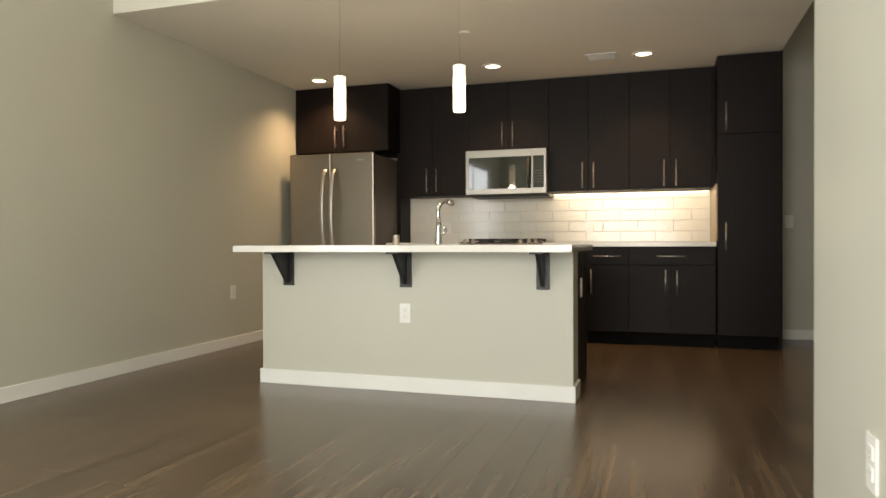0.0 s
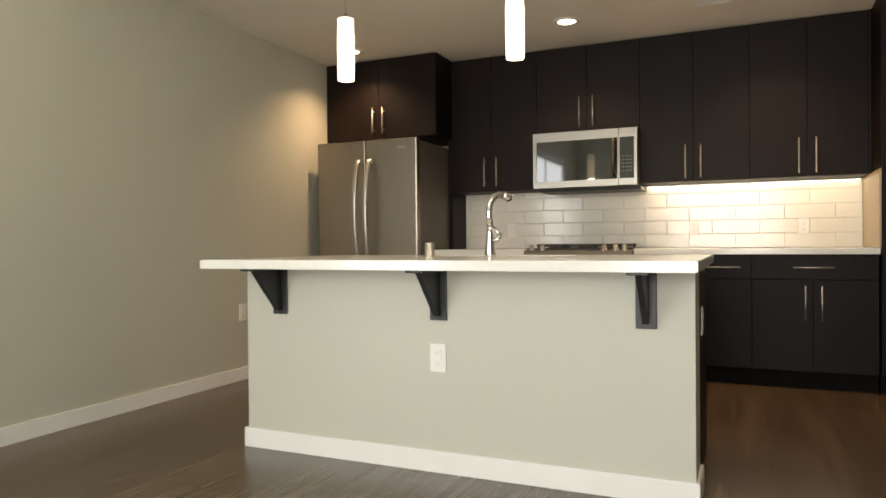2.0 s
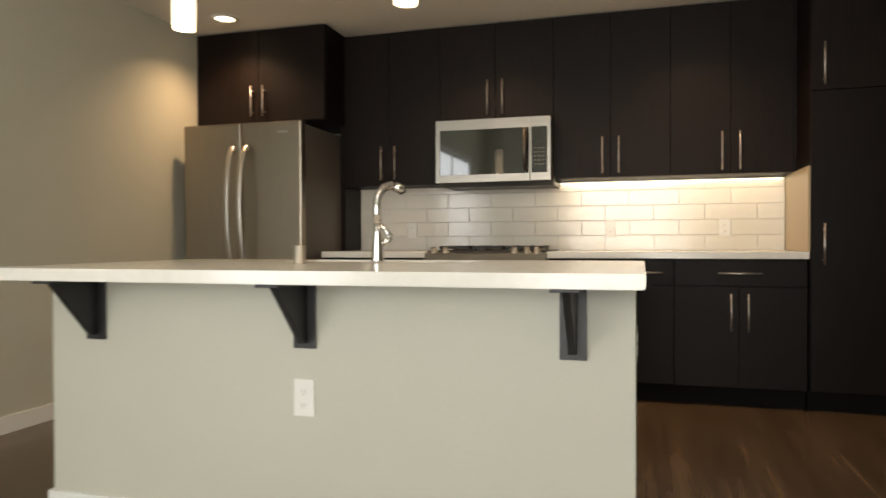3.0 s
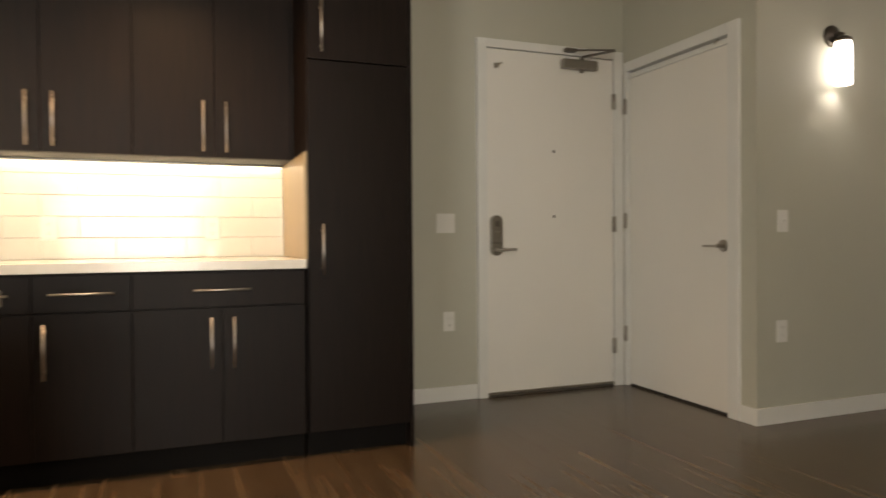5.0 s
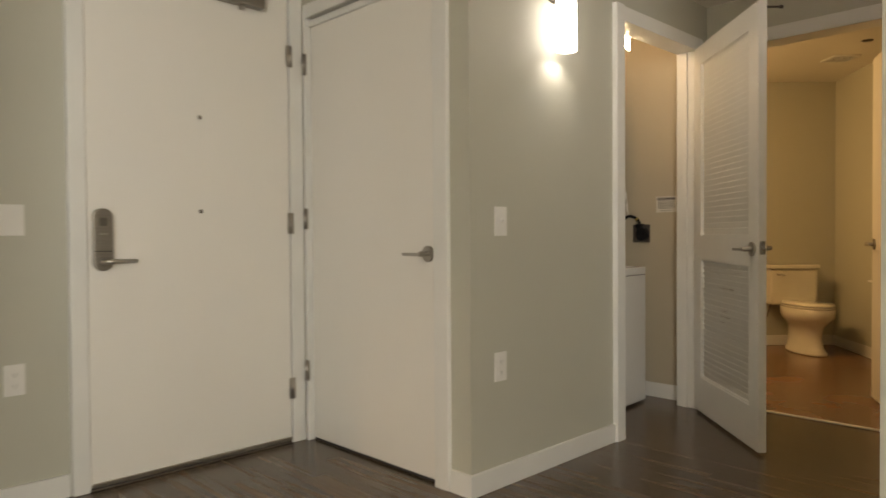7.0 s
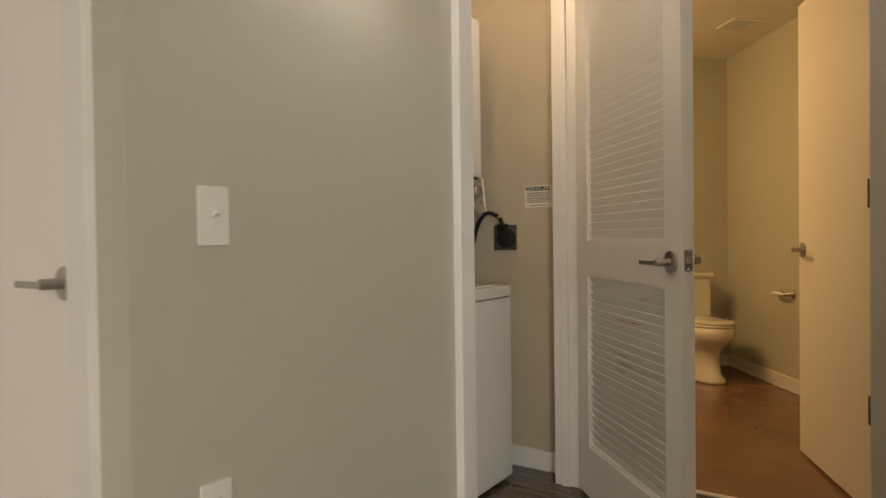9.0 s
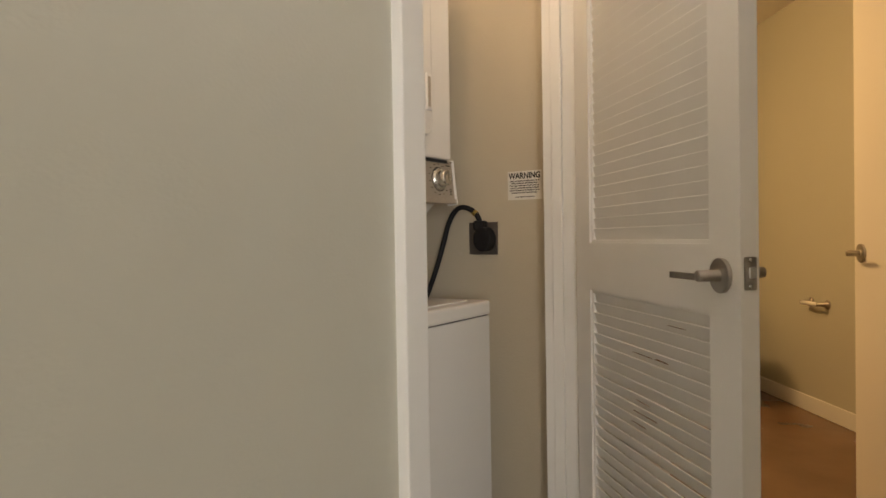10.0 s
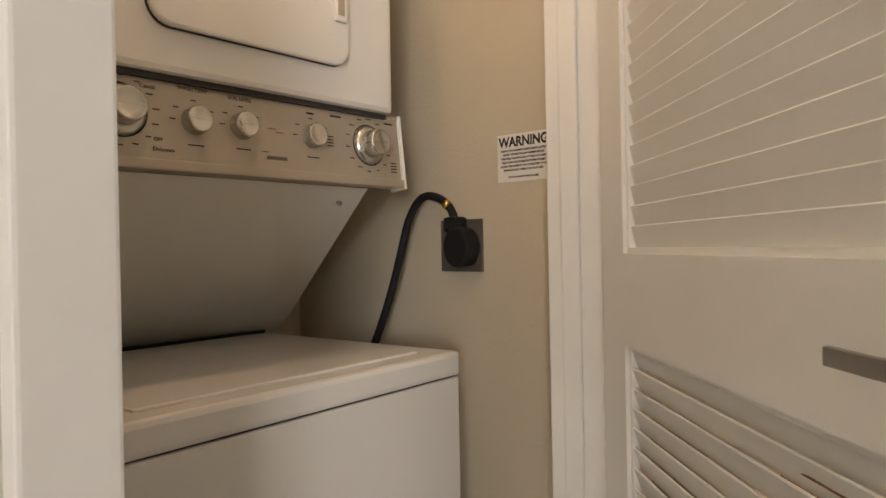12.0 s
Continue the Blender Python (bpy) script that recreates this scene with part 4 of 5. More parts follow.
CX = XC + 0.012
d2 = tagged(thing("door_2", "off-white flat closet door, closed", "door", (CX, 6.55, 0)), kind="structure")
leaf = bpart("leaf", DOORP, d2, CX, 6.133, 0.014, CX + 0.038, 7.011, 2.046, 0.002)
# solid dark strip in place of the shade under the leaf
bpart("floor_gap_shade", SLOT, d2, CX + 0.004, 6.133, 0.0005, CX + 0.034, 7.011, 0.0135)
bpart("track", TRIM, d2, CX - 0.016, 6.134, 2.010, CX - 0.0005, 7.010, 2.042, 0.006, "rounded white head strip")
for z in (0.345, 1.084, 1.830):
    hinge(d2, CX - 0.038, 7.018, z, "y")
lever_set(d2, Matrix(((0, -1, 0, CX), (1, 0, 0, 6.185), (0, 0, 1, 0.925), (0, 0, 0, 1))))
st = thing("door_stop_hook", "small metal stop high on the closet door", "door stop", (CX, 6.22, 2.02))
part("rod", tube(bmesh.new(), [(CX - 0.002, 6.24, 2.03), (CX - 0.03, 6.22, 2.035), (CX - 0.035, 6.18, 2.04)], 0.004, 8), NICKEL, st)


# ---- laundry ----
LM = Matrix(((-0.7134, 0.7008, 0, 4.7115), (-0.7008, -0.7134, 0, 5.937), (0, 0, 1, 0.0013), (0, 0, 0, 1)))   # x along the leaf, y away from the closet side
ld = tagged(thing("door_3", "white louvred laundry door standing open", "door", (0, 0, 0), "", LM), kind="structure")
LW, LT = 0.816, 0.036
bm = bmesh.new()
for b in ((0, 0, 0.014, 0.102, LT, 2.03), (LW - 0.102, 0, 0.014, LW, LT, 2.03), (0.102, 0, 0.014, LW - 0.102, LT, 0.205), (0.102, 0, 0.853, LW - 0.102, LT, 0.985), (0.102, 0, 1.925, LW - 0.102, LT, 2.03)):
    box(bm, *b)
part("frame", bm, TRIM, ld, "white painted stiles and rails")
bm = bmesh.new()
for z0, z1 in ((0.205, 0.853), (0.985, 1.925)):
    for b in ((0.102, 0.006, z0, 0.110, LT - 0.006, z1), (LW - 0.110, 0.006, z0, LW - 0.102, LT - 0.006, z1), (0.110, 0.006, z0, LW - 0.110, LT - 0.006, z0 + 0.008), (0.110, 0.006, z1 - 0.008, LW - 0.110, LT - 0.006, z1)):
        box(bm, *b)
part("beading", bm, TRIM, ld)
srng = random.Random(3)
slat_me = mesh_of("slat", prism(bmesh.new(), [(0.0092, 0.0155), (0.0100, 0.0168), (0.0122, 0.0168), (0.0196, -0.0155), (0.0188, -0.0168), (0.0166, -0.0168)], "x", 0.110, LW - 0.110), TRIM)
for z0, z1 in ((0.213, 0.845), (0.993, 1.917)):
    n = round((z1 - z0) / 0.0285)
    for i in range(n):
        ob = new("slat", slat_me)
        ob.parent = ld
        ob.location = (0, 0, z0 + (i + 0.5) * (z1 - z0) / n)
        ob.rotation_euler = (srng.uniform(-0.015, 0.015) + (0.11 if z0 < 0.5 else 0) + (0.05 if z0 < 0.5 and i in (9, 14) else 0), 0, 0)
SP = (0.845 - 0.213) / 22
for row, u0, u1, ht in ((1, 0.70, 0.84, 0.0008), (4, 0.60, 0.71, 0.0030), (4, 0.40, 0.58, 0.0010), (8, 0.42, 0.56, 0.0009), (9, 0.40, 0.62, 0.0010), (10, 0.38, 0.52, 0.0009)):
    zc = 0.845 - (row + 1) * SP + 0.0169
    x0, x1 = 0.112 + u0 * (LW - 0.224), 0.112 + u1 * (LW - 0.224)
    bm = prism(bmesh.new(), [(x0, zc), (x1, zc - 0.0005), (x1 - 0.02, zc + ht * 0.7), ((x0 + x1) / 2, zc + ht * 0.6), (x0 + 0.01, zc + ht)], "y", 0.0076, 0.0104)
    part("chipped_edge", bm, RAWWOOD, ld, "splintered brown bare edge of a slat")
bm = tube(bmesh.new(), [(LW - 0.028, LT - 0.001, 2.008), (LW - 0.028, LT + 0.075, 2.008)], 0.005, 10)
tube(bm, [(LW - 0.028, LT + 0.068, 2.008), (LW - 0.028, LT + 0.082, 2.008)], 0.0085, 10)
part("stop_rod", bm, BRONZE, ld, "small dark metal stop rod")
lever_set(ld, Matrix(((-1, 0, 0, LW - 0.058), (0, -1, 0, 0), (0, 0, 1, 0.926), (0, 0, 0, 1))))
lever_set(ld, Matrix(((-1, 0, 0, LW - 0.062), (0, 1, 0, LT), (0, 0, 1, 0.930), (0, 0, 0, 1))))
bm = bmesh.new()
prism(bm, rounded(0.006, 0.902, LT - 0.006, 0.962, 0.004), "x", LW + 0.0003, LW + 0.0025)
lp = part("latch_plate", bm, NICKEL, ld, "satin nickel latch plate")
bpart("latch_bolt", CHROME, lp, LW + 0.002, 0.012, 0.922, LW + 0.010, 0.026, 0.944, 0.003)
bm = bmesh.new()
for z in (0.908, 0.956):
    lathe(bm, [(0, 0.0035), (0.0035, 0.003), (0.004, 0.002)], Matrix.Translation((LW, LT / 2, z)) @ pose(0, 0, 0, 0, 90, 0), 10)
part("screws", bm, CHROME, lp)
for z in (0.25, 1.02, 1.80):
    bm = bmesh.new()
    tube(bm, [(-0.006, LT + 0.004, z - 0.05), (-0.006, LT + 0.004, z + 0.05)], 0.0075, 10)
    part("hinge", bm, NICKEL, ld)

WX0, WX1, WY0, WY1 = 4.025, 4.705, 6.232, 6.875
w = thing("stacked_laundry_centre", "white stacked washer and dryer with champagne control panel", "washer dryer", (4.57, 6.65, 0))
bpart("washer_body", ENAMEL, w, WX0, WY0 + 0.004, 0.016, WX1, WY1, 0.758, 0.004, "white washer cabinet")
bpart("seam", SLOT, w, WX0 + 0.006, WY0 + 0.010, 0.758, WX1 - 0.006, WY1, 0.7612)
lidtop = bpart("washer_top", ENAMEL, w, WX0, WY0, 0.7605, WX1, WY1, 0.806, 0.009, "white rounded washer top")
bpart("lid", ENAMEL, lidtop, WX0 + 0.07, WY0 + 0.045, 0.8055, WX1 - 0.07, WY1 - 0.10, 0.8105, 0.0035)
for x in (WX0 + 0.06, WX1 - 0.06):
    for y in (WY0 + 0.07, WY1 - 0.07):
        part("foot", lathe(bmesh.new(), [(0, 0), (0.022, 0), (0.022, 0.012), (0.010, 0.016), (0.010, 0.04), (0, 0.04)], Matrix.Translation((x, y, 0)), 14), RUBBER, w)
# sloping back panel below the dryer
bm = bmesh.new()
prism(bm, [(6.385, 1.116), (6.415, 1.116), (6.842, 0.807), (6.805, 0.807)], "x", WX0 + 0.012, WX1 + 0.004)
for v_ in bm.verts:
    if v_.co.z > 1 and v_.co.x > 4.3:
        v_.co.x -= 0.089
sl = part("slope_panel", bm, ENAMEL, w, "white sloping panel")
bpart("gasket", RUBBER, w, WX0 + 0.012, 6.792, 0.8065, WX1 - 0.012, 6.81, 0.814, 0.002)
bm = bmesh.new()
lathe(bm, [(0, 0), (0.006, 0), (0.006, 0.002), (0, 0.003)], pose(4.575, 6.418, 1.088, 56, 0, 0), 12)
part("screw", bm, NICKEL, sl)
# dryer
DY = 6.325
bpart("dryer_body", ENAMEL, w, WX0 + 0.03, DY, 1.252, WX1 - 0.072, WY1 + 0.01, 1.90, 0.010, "white dryer cabinet")
# black strip painted in for the shade below the dryer
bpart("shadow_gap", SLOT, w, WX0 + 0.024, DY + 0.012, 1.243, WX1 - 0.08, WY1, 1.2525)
bm = bmesh.new()
prism(bm, rounded(WX0 + 0.135, 1.315, WX1 - 0.187, 1.78, 0.035), "y", DY - 0.012, DY - 0.001, 0.005)
dd = part("dryer_door", bm, ENAMEL, w, "white dryer door with rounded corners")
# black plate behind the dryer door, draws the shade of its gap
bm = bmesh.new()
prism(bm, rounded(WX0 + 0.1338, 1.3138, WX1 - 0.1858, 1.7812, 0.036), "y", DY - 0.0012, DY + 0.002)
part("door_gap_shade", bm, SLOT, w)
bpart("door_pull", PLASTIC, dd, WX1 - 0.222, DY - 0.0175, 1.390, WX1 - 0.196, DY - 0.0115, 1.50, 0.003, "recessed white pull")
# no hollow here: a darker plate carries the recess's shade as colour
bpart("pull_recess_shade", CONTROL, dd, WX1 - 0.217, DY - 0.0182, 1.400, WX1 - 0.203, DY - 0.0172, 1.49)
bpart("service_panel", ENAMEL, w, WX0 + 0.025, WY0 + 0.19, 1.122, WX1 - 0.08, 6.87, 1.2425, 0.003)
# control panel, leaning back a little
PT = pose(4.361, 6.335, 1.118, -6, 0, 0)      # local x along the panel, z up it, -y out of it


def panel_box(name, mat, parent, x0, y0, z0, x1, y1, z1, bevel=0.0, label=""):
    bm = box(bmesh.new(), x0, y0, z0, x1, y1, z1, bevel)
    bm.transform(PT)
    return part(name, bm, mat, parent, label)


cp = panel_box("control_panel", CONTROL, w, -0.315, -0.004, 0.0, 0.300, 0.03, 0.134, 0.003, "champagne control panel")
panel_box("lower_trim", CONTROL, cp, -0.315, -0.010, -0.004, 0.300, -0.002, 0.012, 0.003)
panel_box("upper_trim", KNOB, cp, -0.315, -0.006, 0.127, 0.300, 0.0, 0.134, 0.002)
for sx in (-0.323, 0.300):
    panel_box("end_cap", PLASTIC, cp, sx, -0.008, -0.006, sx + 0.008, 0.03, 0.137, 0.002, "white end cap")


def dial(x, z, r_, big):
    m_ = PT @ Matrix.Translation((x, -0.004, z)) @ pose(0, 0, 0, 90, 0, 0)
    if big:
        k = part("dial", lathe(bmesh.new(), [(0, 0), (0.0365, 0), (0.0365, 0.002), (0.034, 0.004), (0.0335, 0.009), (0.027, 0.010), (0, 0.010)], m_), KNOB, cp, "large silver timer dial")
        bm = lathe(bmesh.new(), [(0.0365, 0.0008), (0.0385, 0.0008)], m_)
        part("dial_ring", bm, INK, k)
        part("grip", lathe(bmesh.new(), [(0.025, 0.009), (0.0235, 0.034), (0.021, 0.036), (0.019, 0.0345), (0, 0.0345)], m_), KNOB, k)
        zt = 0.0349
        rr = 0.019
    else:
        k = part("dial", lathe(bmesh.new(), [(0.021, 0), (0.0195, 0.018), (0.0175, 0.021), (0.0155, 0.0198), (0, 0.0198)], m_), KNOB, cp, "small silver dial")
        zt = 0.0202
        rr = 0.015
    bm = box(bmesh.new(), -rr, -0.0008, zt - 0.0002, rr, 0.0008, zt)
    bm.transform(m_)
    part("pointer", bm, KNOB, k)


dial(-0.232, 0.076, 0, True)
dial(-0.124, 0.073, 0, False)
dial(-0.045, 0.075, 0, False)
dial(0.090, 0.074, 0, False)
dial(0.220, 0.072, 0, True)


def print_at(x, z):
    return PT @ Matrix.Translation((x, -0.0045, z)) @ pose(0, 0, 0, 90, 0, 0)


words("words_off", "OFF", 0.0075, print_at(-0.181, 0.040), INK, cp)
words("words_delicates", "Delicates", 0.0085, print_at(-0.174, 0.026), INK, cp)
words("words_wash_temp", "WASH TEMP", 0.0085, print_at(-0.124, 0.120), INK, cp)
words("words_soil_level", "SOIL LEVEL", 0.0085, print_at(-0.045, 0.118), INK, cp)
words("words_casual", "Casual", 0.0085, print_at(-0.192, 0.114), INK, cp)


def bars(name, rows, parent, mat=INK):
    bm = bmesh.new()
    for x, z, wd, ht in rows:
        box(bm, x - wd * 0.42, -0.0047, z - ht * 0.36, x + wd * 0.42, -0.0038, z + ht * 0.36)
    bm.transform(PT)
    tagged(part(name, bm, mat, parent), kind="stuff")


rows = [(0.090, 0.114, 0.018, 0.0042), (0.146, 0.116, 0.028, 0.004), (0.275, 0.118, 0.026, 0.004)]
for cx_, cz_ in ((-0.124, 0.073), (-0.045, 0.075), (0.090, 0.074)):
    for a in (35, 90, 145, 180):
        rows.append((cx_ + 0.034 * math.cos(radians(a)), cz_ + 0.031 * math.sin(radians(a)), 0.010, 0.0022))
    rows.append((cx_, cz_ - 0.036, 0.030, 0.0022))
for cx_, cz_ in ((-0.232, 0.076), (0.220, 0.072)):
    for k in range(14):
        a = radians(k * 360 / 14 + 8)
        rows.append((cx_ + 0.051 * math.cos(a), cz_ + 0.049 * math.sin(a), random.uniform(0.006, 0.014), 0.0024))
for k in range(4):
    rows.append((0.130, 0.062 + k * 0.0055, 0.016, 0.0022))
    rows.append((0.280, 0.026 + k * 0.0055, 0.018, 0.0026))
bars("control_marks", rows, cp)
bars("brand_mark", [(0.016, 0.030, 0.046, 0.008), (-0.006, 0.039, 0.016, 0.0022), (0.010, 0.078, 0.018, 0.002), (0.024, 0.073, 0.016, 0.002)], cp, GREYPLATE)

# the washer is turned a little under its dryer to fit the camera's view
turn = Matrix.Translation((WX1, WY0, 0)) @ pose(0, 0, 0, 0, 0, 3.5) @ Matrix.Translation((-WX1, -WY0, 0))
for ob in w.children:
    if ob.name.split(".")[0] in ("washer_body", "seam", "washer_top", "foot", "gasket"):
        ob.matrix_basis = turn

# dryer cord and its outlet
SX = 4.859
pg = thing("dryer_outlet", "grey metal outlet plate with black dryer plug", "outlet", (SX, 6.348, 1.0))
bpart("cover", GREYPLATE, pg, SX - 0.006, 6.290, 0.947, SX - 0.0005, 6.405, 1.059, 0.002)
bm = bmesh.new()
prism(bm, [(6.328 + 0.034 * math.cos(a) * 1.0, 1.000 + 0.042 * math.sin(a)) for a in (2 * math.pi * k / 24 for k in range(24))], "x", SX - 0.050, SX - 0.006, 0.006)
plug = part("plug", bm, RUBBER, pg, "black rubber plug")
bm = bmesh.new()
box(bm, SX - 0.048, 6.323, 1.03, SX - 0.012, 6.363, 1.064, 0.008)
part("strain_relief", bm, RUBBER, plug)
path = [(SX - 0.03, 6.343, 1.055), (SX - 0.03, 6.355, 1.082), (SX - 0.035, 6.378, 1.103), (SX - 0.04, 6.411, 1.112), (SX - 0.045, 6.437, 1.098), (SX - 0.05, 6.462, 1.055), (SX - 0.055, 6.480, 0.99), (SX - 0.06, 6.505, 0.91), (SX - 0.066, 6.540, 0.82), (SX - 0.075, 6.578, 0.74), (SX - 0.08, 6.673, 0.60)]
fine_path = []
for i in range(len(path) - 1):
    q = [Vector(path[k]) for k in (max(i - 1, 0), i, i + 1, min(i + 2, len(path) - 1))]
    for u in (0, 0.25, 0.5, 0.75):
        fine_path.append(0.5 * (2 * q[1] + (q[2] - q[0]) * u + (2 * q[0] - 5 * q[1] + 4 * q[2] - q[3]) * u * u + (3 * q[1] - q[0] - 3 * q[2] + q[3]) * u ** 3))
part("cord", tube(bmesh.new(), fine_path, 0.0090, 12), RUBBER, pg, "thick black dryer cord")
part("cord_band", tube(bmesh.new(), [(SX - 0.031, 6.359, 1.087), (SX - 0.033, 6.367, 1.095)], 0.0110, 12), BRASS, pg, "brass-coloured band")
sg = thing("warning_placard", "white paper warning placard with black lettering", "sign", (SX, 6.185, 1.17))
bpart("sheet", PAPER, sg, SX - 0.0016, 6.122, 1.130, SX - 0.0004, 6.249, 1.226)
SM = Matrix(((0, 0, -1, SX - 0.0018), (-0.87, 0, 0, 6.1855), (0, 0.80, 0, 1.179), (0, 0, 0, 1)))
words("words_warning", "WARNING", 0.0345, SM @ Matrix.Translation((0, 0.038, 0.0002)), INK, sg, 0.81, 0.03)
for i, line in enumerate(("CHECK THE MANUFACTURER'S INSTALLATION", "INSTRUCTIONS FOR ANY DESIRED DRYER", "THAT WILL BE INSTALLED AT THIS LOCATION.", "THE INSTALLATION INSTRUCTIONS SHOULD", "ALLOW THE DRYER TO BE CONNECTED TO AN", "EXHAUST DUCT (VENT) THAT IS 27 FEET.")):
    words("words_line", line, 0.0066, SM @ Matrix.Translation((0, 0.017 - i * 0.0098, 0.0002)), INK, sg, 0.90, 0.045)
words("words_line", "DO NOT REMOVE THIS PLACARD", 0.0062, SM @ Matrix.Translation((0, -0.050, 0.0002)), INK, sg, 0.90, 0.045)
bu = thing("laundry_bulb", "glowing spiral bulb in a white holder above the laundry door", "light", (4.27, YS + 0.10, 2.14))
bm = bmesh.new()
lathe(bm, [(0, 0), (0.050, 0), (0.050, 0.012), (0.030, 0.024), (0, 0.024)], pose(4.27, YS + 0.1005, 2.14, -90, 0, 0), 24)
tube(bm, [(4.27, YS + 0.12, 2.14), (4.27, YS + 0.155, 2.14), (4.27, YS + 0.17, 2.125), (4.27, YS + 0.17, 2.10)], 0.018, 14)
part("holder", bm, PLASTIC, bu)
bm = bmesh.new()
lathe(bm, [(0.020, 2.102), (0.024, 2.095), (0.024, 2.072), (0.018, 2.066), (0, 2.065)], Matrix.Translation((4.27, YS + 0.17, 0)), 18)
part("ballast", bm, PLASTIC, bu)
coil = [(4.27 + 0.022 * math.cos(k * 0.45), YS + 0.17 + 0.022 * math.sin(k * 0.45), 2.066 - k * 0.00145) for k in range(56)]
part("spiral_tube", tube(bmesh.new(), coil, 0.0065, 8), BULB, bu, "glowing spiral glass tube")

# ---- bathroom ----
HM = pose(XB + 0.137, 4.977, 0, 0, 0, 25.3)
bd = tagged(thing("door_4", "off-white flat bathroom door standing open", "door", (0, 0, 0), "", HM), kind="structure")
bpart("leaf", DOORP, bd, 0.0, -0.035, 0.012, 0.76, 0.0, 2.03, 0.002)
lever_set(bd, Matrix(((-1, 0, 0, 0.76 - 0.062), (0, 1, 0, 0), (0, 0, 1, 0.930), (0, 0, 0, 1))))
for z in (0.384, 1.14, 1.89):
    bm = tube(bmesh.new(), [(XB + 0.133, 4.983, z - 0.05), (XB + 0.133, 4.983, z + 0.05)], 0.0075, 10)
    box(bm, XB + 0.096, 4.9743, z - 0.05, XB + 0.128, 4.9775, z + 0.05, 0.001)
    bm.transform(HM.inverted())
    part("hinge", bm, BRONZE, bd)

# toilet: local x towards the room's back wall, y along it
TM = pose(*(BA * 9.797 + BB_ * -0.68), 0, 0, BR) @ Matrix.Diagonal((0.95, 0.95, 0.95, 1))
to = thing("toilet", "white two-piece porcelain toilet with closed seat", "toilet", (0, 0, 0), "", TM)
bm = bmesh.new()


def ring(bm, cx_, hx, hy, z, n=28, front=1.0):
    return [bm.verts.new((cx_ - hx * math.cos(a) * (front if math.cos(a) > 0 else 1), hy * math.sin(a), z)) for a in (2 * math.pi * k / n for k in range(n))]


def loft(bm, rings, cap=True):
    for a, b in zip(rings, rings[1:]):
        for k in range(len(a)):
            j = (k + 1) % len(a)
            bm.faces.new((a[k], a[j], b[j], b[k])).smooth = True
    if cap:
        bm.faces.new(list(reversed(rings[0])))
        bm.faces.new(rings[-1])
    bmesh.ops.recalc_face_normals(bm, faces=bm.faces)
    return bm


loft(bm, [ring(bm, -0.375, 0.275, 0.128, 0.001), ring(bm, -0.375, 0.275, 0.128, 0.018), ring(bm, -0.365, 0.240, 0.106, 0.055), ring(bm, -0.36, 0.225, 0.098, 0.15), ring(bm, -0.365, 0.240, 0.112, 0.24),
          ring(bm, -0.385, 0.285, 0.160, 0.285), ring(bm, -0.40, 0.312, 0.181, 0.325), ring(bm, -0.40, 0.318, 0.184, 0.40)])
part("bowl", bm, CERAMIC, to, "white porcelain bowl and pedestal")
bm = bmesh.new()
loft(bm, [ring(bm, -0.41, 0.312, 0.180, 0.4015), ring(bm, -0.41, 0.315, 0.184, 0.41), ring(bm, -0.41, 0.312, 0.182, 0.418)])
part("seat", bm, CERAMIC, to)
bm = bmesh.new()
loft(bm, [ring(bm, -0.41, 0.308, 0.178, 0.421), ring(bm, -0.41, 0.312, 0.183, 0.430), ring(bm, -0.41, 0.300, 0.172, 0.441), ring(bm, -0.41, 0.20, 0.10, 0.446)])
part("lid", bm, CERAMIC, to)
part("tank", box(bmesh.new(), -0.20, -0.200, 0.40, -0.015, 0.225, 0.725, 0.02), CERAMIC, to)
part("tank_lid", box(bmesh.new(), -0.215, -0.215, 0.726, -0.005, 0.24, 0.764, 0.012), CERAMIC, to)
part("flush_lever", tube(bmesh.new(), [(-0.20, 0.165, 0.675), (-0.222, 0.165, 0.675), (-0.225, 0.11, 0.668)], [0.010, 0.009, 0.006], 10), CHROME, to)
part("supply_line", tube(bmesh.new(), [(-0.02, 0.30, 0.16), (-0.10, 0.29, 0.17), (-0.12, 0.24, 0.24), (-0.10, 0.18, 0.40)], 0.006, 8), GREYPLATE, to)
part("supply_valve", lathe(bmesh.new(), [(0, 0), (0.02, 0), (0.02, 0.02), (0, 0.02)], pose(-0.10, 0.295, 0.165, 0, -90, 0), 12), CHROME, to)
tp = thing("paper_holder", "satin nickel toilet paper holder without a roll", "paper holder", (0, 0, 0), "", side_m @ pose(-0.919, 0, 0.619))
for x in (-0.075, 0.075):
    part("post", lathe(bmesh.new(), [(0, 0), (0.026, 0), (0.026, 0.008), (0.011, 0.012), (0.011, 0.065), (0, 0.066)], Matrix.Translation((x, 0.0003, 0)) @ pose(0, 0, 0, -90, 0, 0), 18), NICKEL, tp)
part("roller", tube(bmesh.new(), [(-0.075, 0.058, 0), (0.075, 0.058, 0)], 0.011, 14), PLASTIC, tp, "white plastic roller")
v = thing("bathroom_vent", "square white bathroom ceiling exhaust grille", "vent", (6.86, 5.81, ZB), "", pose(6.88, 5.80, ZB, 0, 0, BR) @ Matrix.Diagonal((0.72, 0.72, 1, 1)))
bm = bmesh.new()
for b in ((-0.14, -0.14, 0.14, -0.115), (-0.14, 0.115, 0.14, 0.14), (-0.14, -0.115, -0.115, 0.115), (0.115, -0.115, 0.14, 0.115)):
    box(bm, b[0], b[1], -0.01, b[2], b[3], -0.0005, 0.002)
part("frame", bm, TRIM, v)
bpart("backing", GREYPLATE, v, -0.115, -0.115, -0.002, 0.115, 0.115, -0.0005)
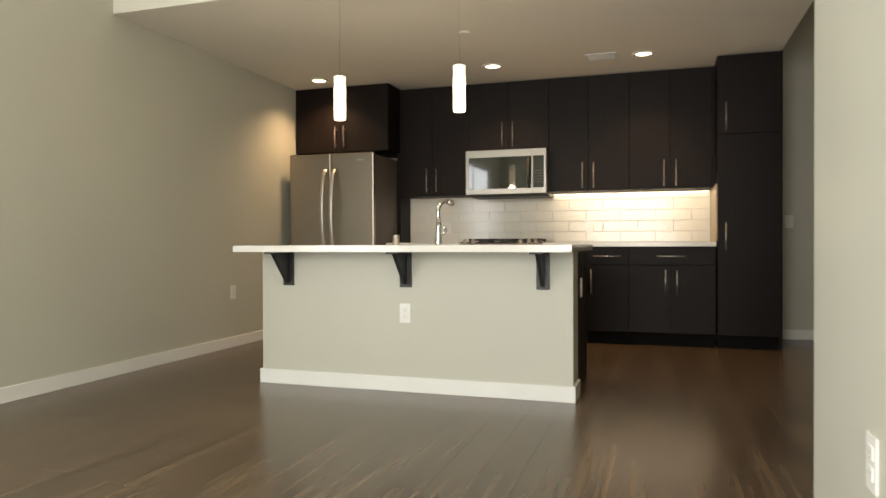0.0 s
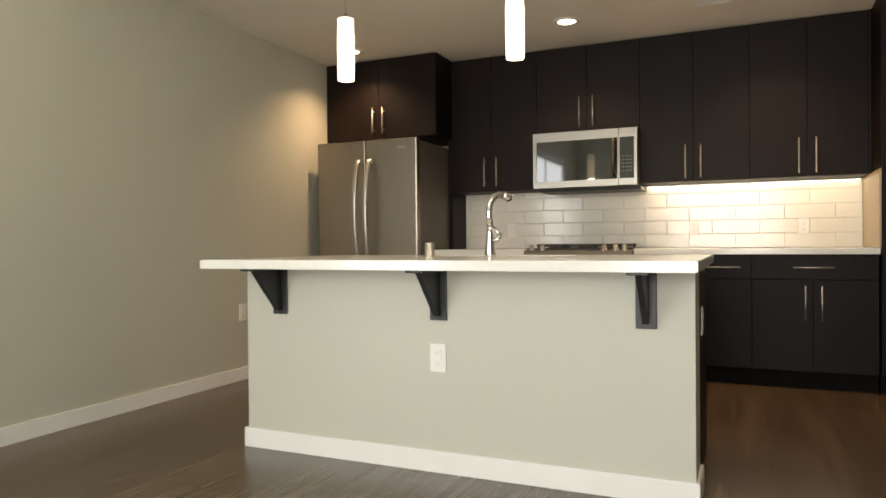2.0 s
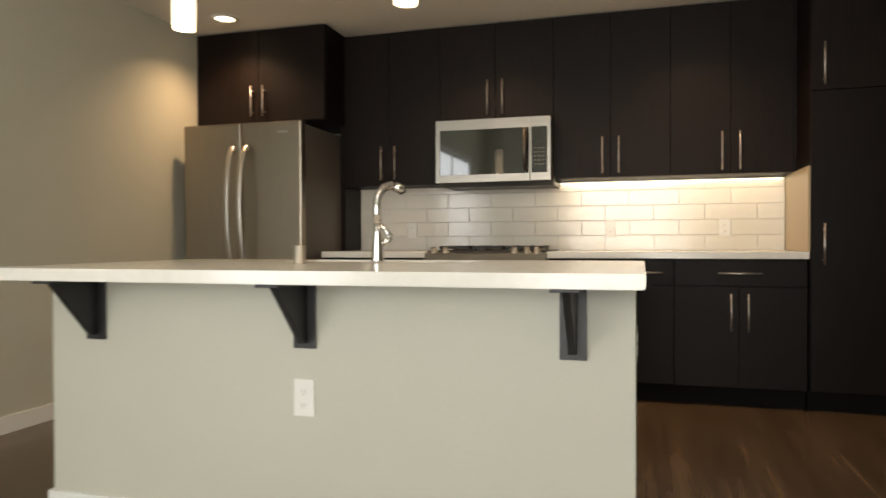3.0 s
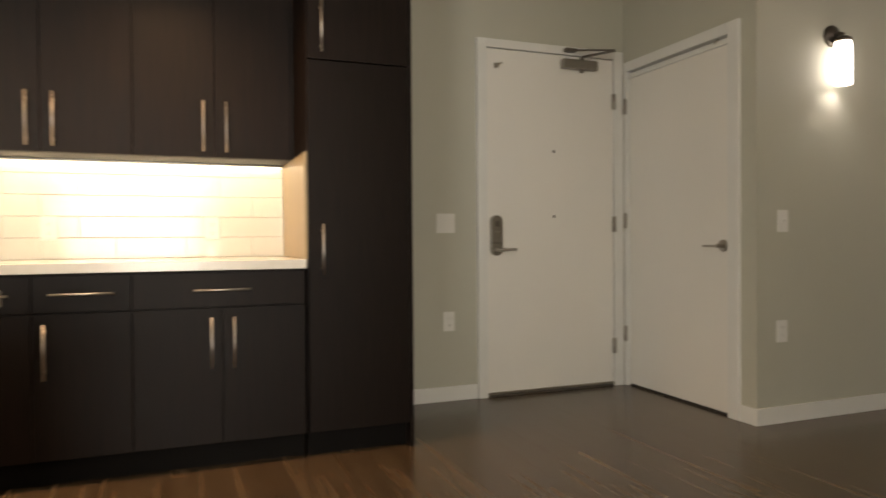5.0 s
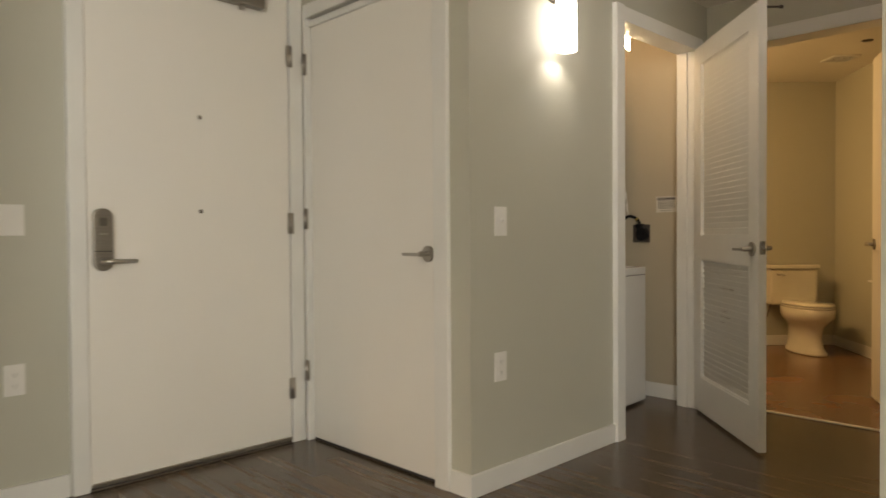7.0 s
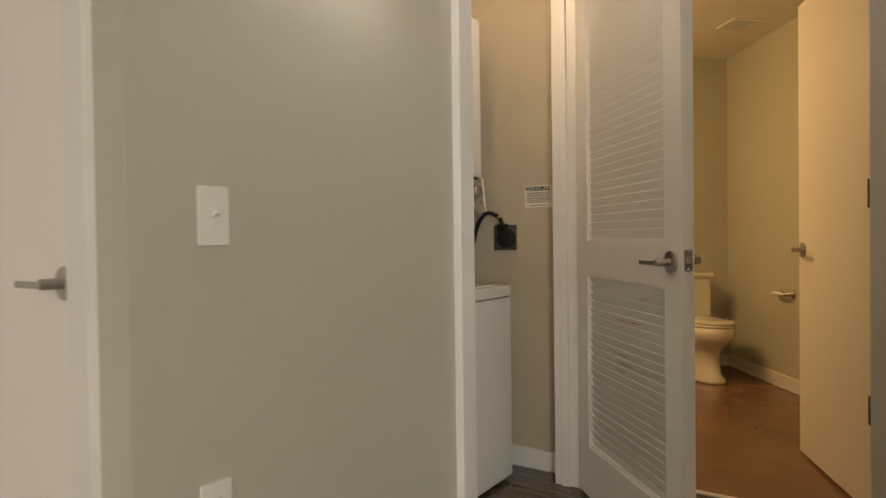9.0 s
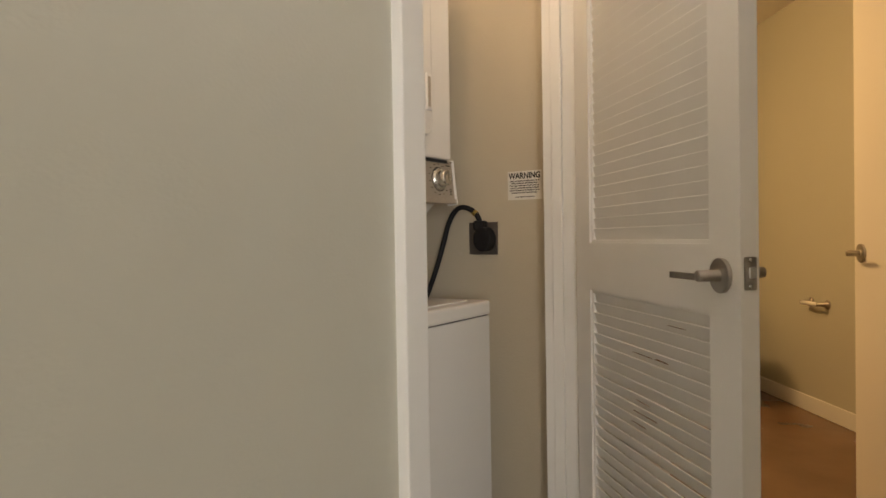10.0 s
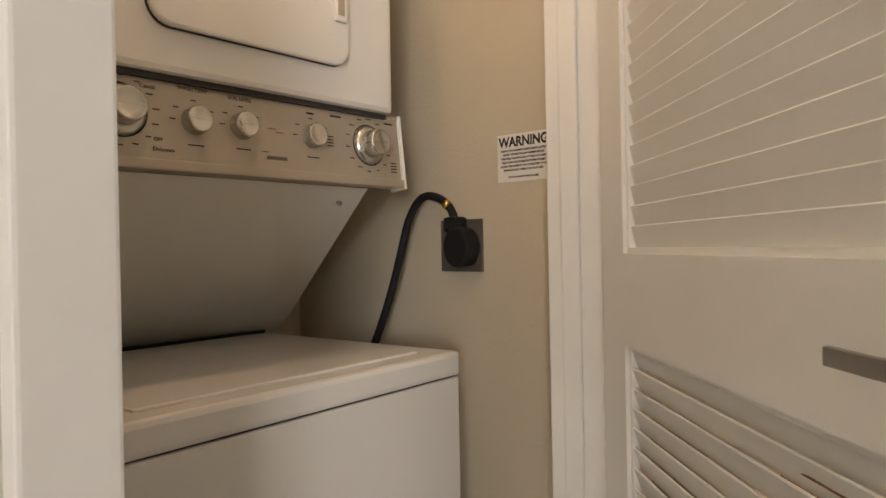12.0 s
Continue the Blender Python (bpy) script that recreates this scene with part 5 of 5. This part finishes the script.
for i in range(9):
    bpart("slat", TRIM, v, -0.115, -0.112 + i * 0.026, -0.007, 0.115, -0.102 + i * 0.026, -0.004)

sp = thing("sprinkler", "small recessed metal ceiling sprinkler", "sprinkler", (6.48, 5.52, ZB))
part("flange", lathe(bmesh.new(), [(0, -0.006), (0.035, -0.004), (0.038, -0.0005), (0, -0.0004)], Matrix.Translation((6.48, 5.52, ZB)), 20), BRONZE, sp)


# ---- floor planks ----
floor_ob = bpy.data.objects["floor"]
PW, PL = 0.152, 1.22
plank_mesh = {}


def plank_data(w_, l_):
    key = (round(w_, 3), round(l_, 3))
    if key not in plank_mesh:
        bm = bmesh.new()
        e = 0.0005
        lo = [bm.verts.new((x, y, -0.006)) for x, y in ((0, 0), (key[0], 0), (key[0], key[1]), (0, key[1]))]
        mid = [bm.verts.new((x, y, -0.0015)) for x, y in ((0, 0), (key[0], 0), (key[0], key[1]), (0, key[1]))]
        hi = [bm.verts.new((x, y, 0.0)) for x, y in ((e, e), (key[0] - e, e), (key[0] - e, key[1] - e), (e, key[1] - e))]
        bm.faces.new(hi)
        for a, b in ((lo, mid), (mid, hi)):
            for i in range(4):
                j = (i + 1) % 4
                bm.faces.new((a[i], a[j], b[j], b[i]))
        plank_mesh[key] = mesh_of("plank", bm, PLANK)
    return plank_mesh[key]


rest = bmesh.new()
count = 0
rng = random.Random(7)
x = XL - 0.05
while x < XB + 0.06:
    y = YW - rng.uniform(0.05, 1.15)
    while y < YE + 0.1:
        x1, y0, y1 = min(x + PW, XB + 0.07), max(y, YW), min(y + PL, YE + 0.1)
        cxm, cym = (x + x1) / 2, (y0 + y1) / 2
        hidden = (cxm > XR + 0.2 and cym < 1.6) or (cxm > 3.0 and cym < 3.9)
        if y1 - y0 > 0.05 and not hidden:
            near = (-2.9 < cxm < 1.6 and 1.0 < cym < 6.3) or (cxm >= 1.6 and 4.0 < cym)
            if near and count < 300:
                ob = new("plank", plank_data(x1 - x - 0.0002, y1 - y0 - 0.0002))
                ob.parent = floor_ob
                ob.location = (x, y0, 0)
                count += 1
            else:
                e = 0.0005
                lo = [rest.verts.new((px_, py_, -0.003)) for px_, py_ in ((x, y0), (x1, y0), (x1, y1), (x, y1))]
                hi = [rest.verts.new((px_, py_, 0)) for px_, py_ in ((x + e, y0 + e), (x1 - e, y0 + e), (x1 - e, y1 - e), (x + e, y1 - e))]
                rest.faces.new(hi)
                for i in range(4):
                    j = (i + 1) % 4
                    rest.faces.new((lo[i], lo[j], hi[j], hi[i]))
        y += PL
    x += PW
ob = new("planks", mesh_of("planks", rest, PLANK))
ob.parent = floor_ob
tagged(ob, "brown wood-look vinyl planks further off", kind="stuff")
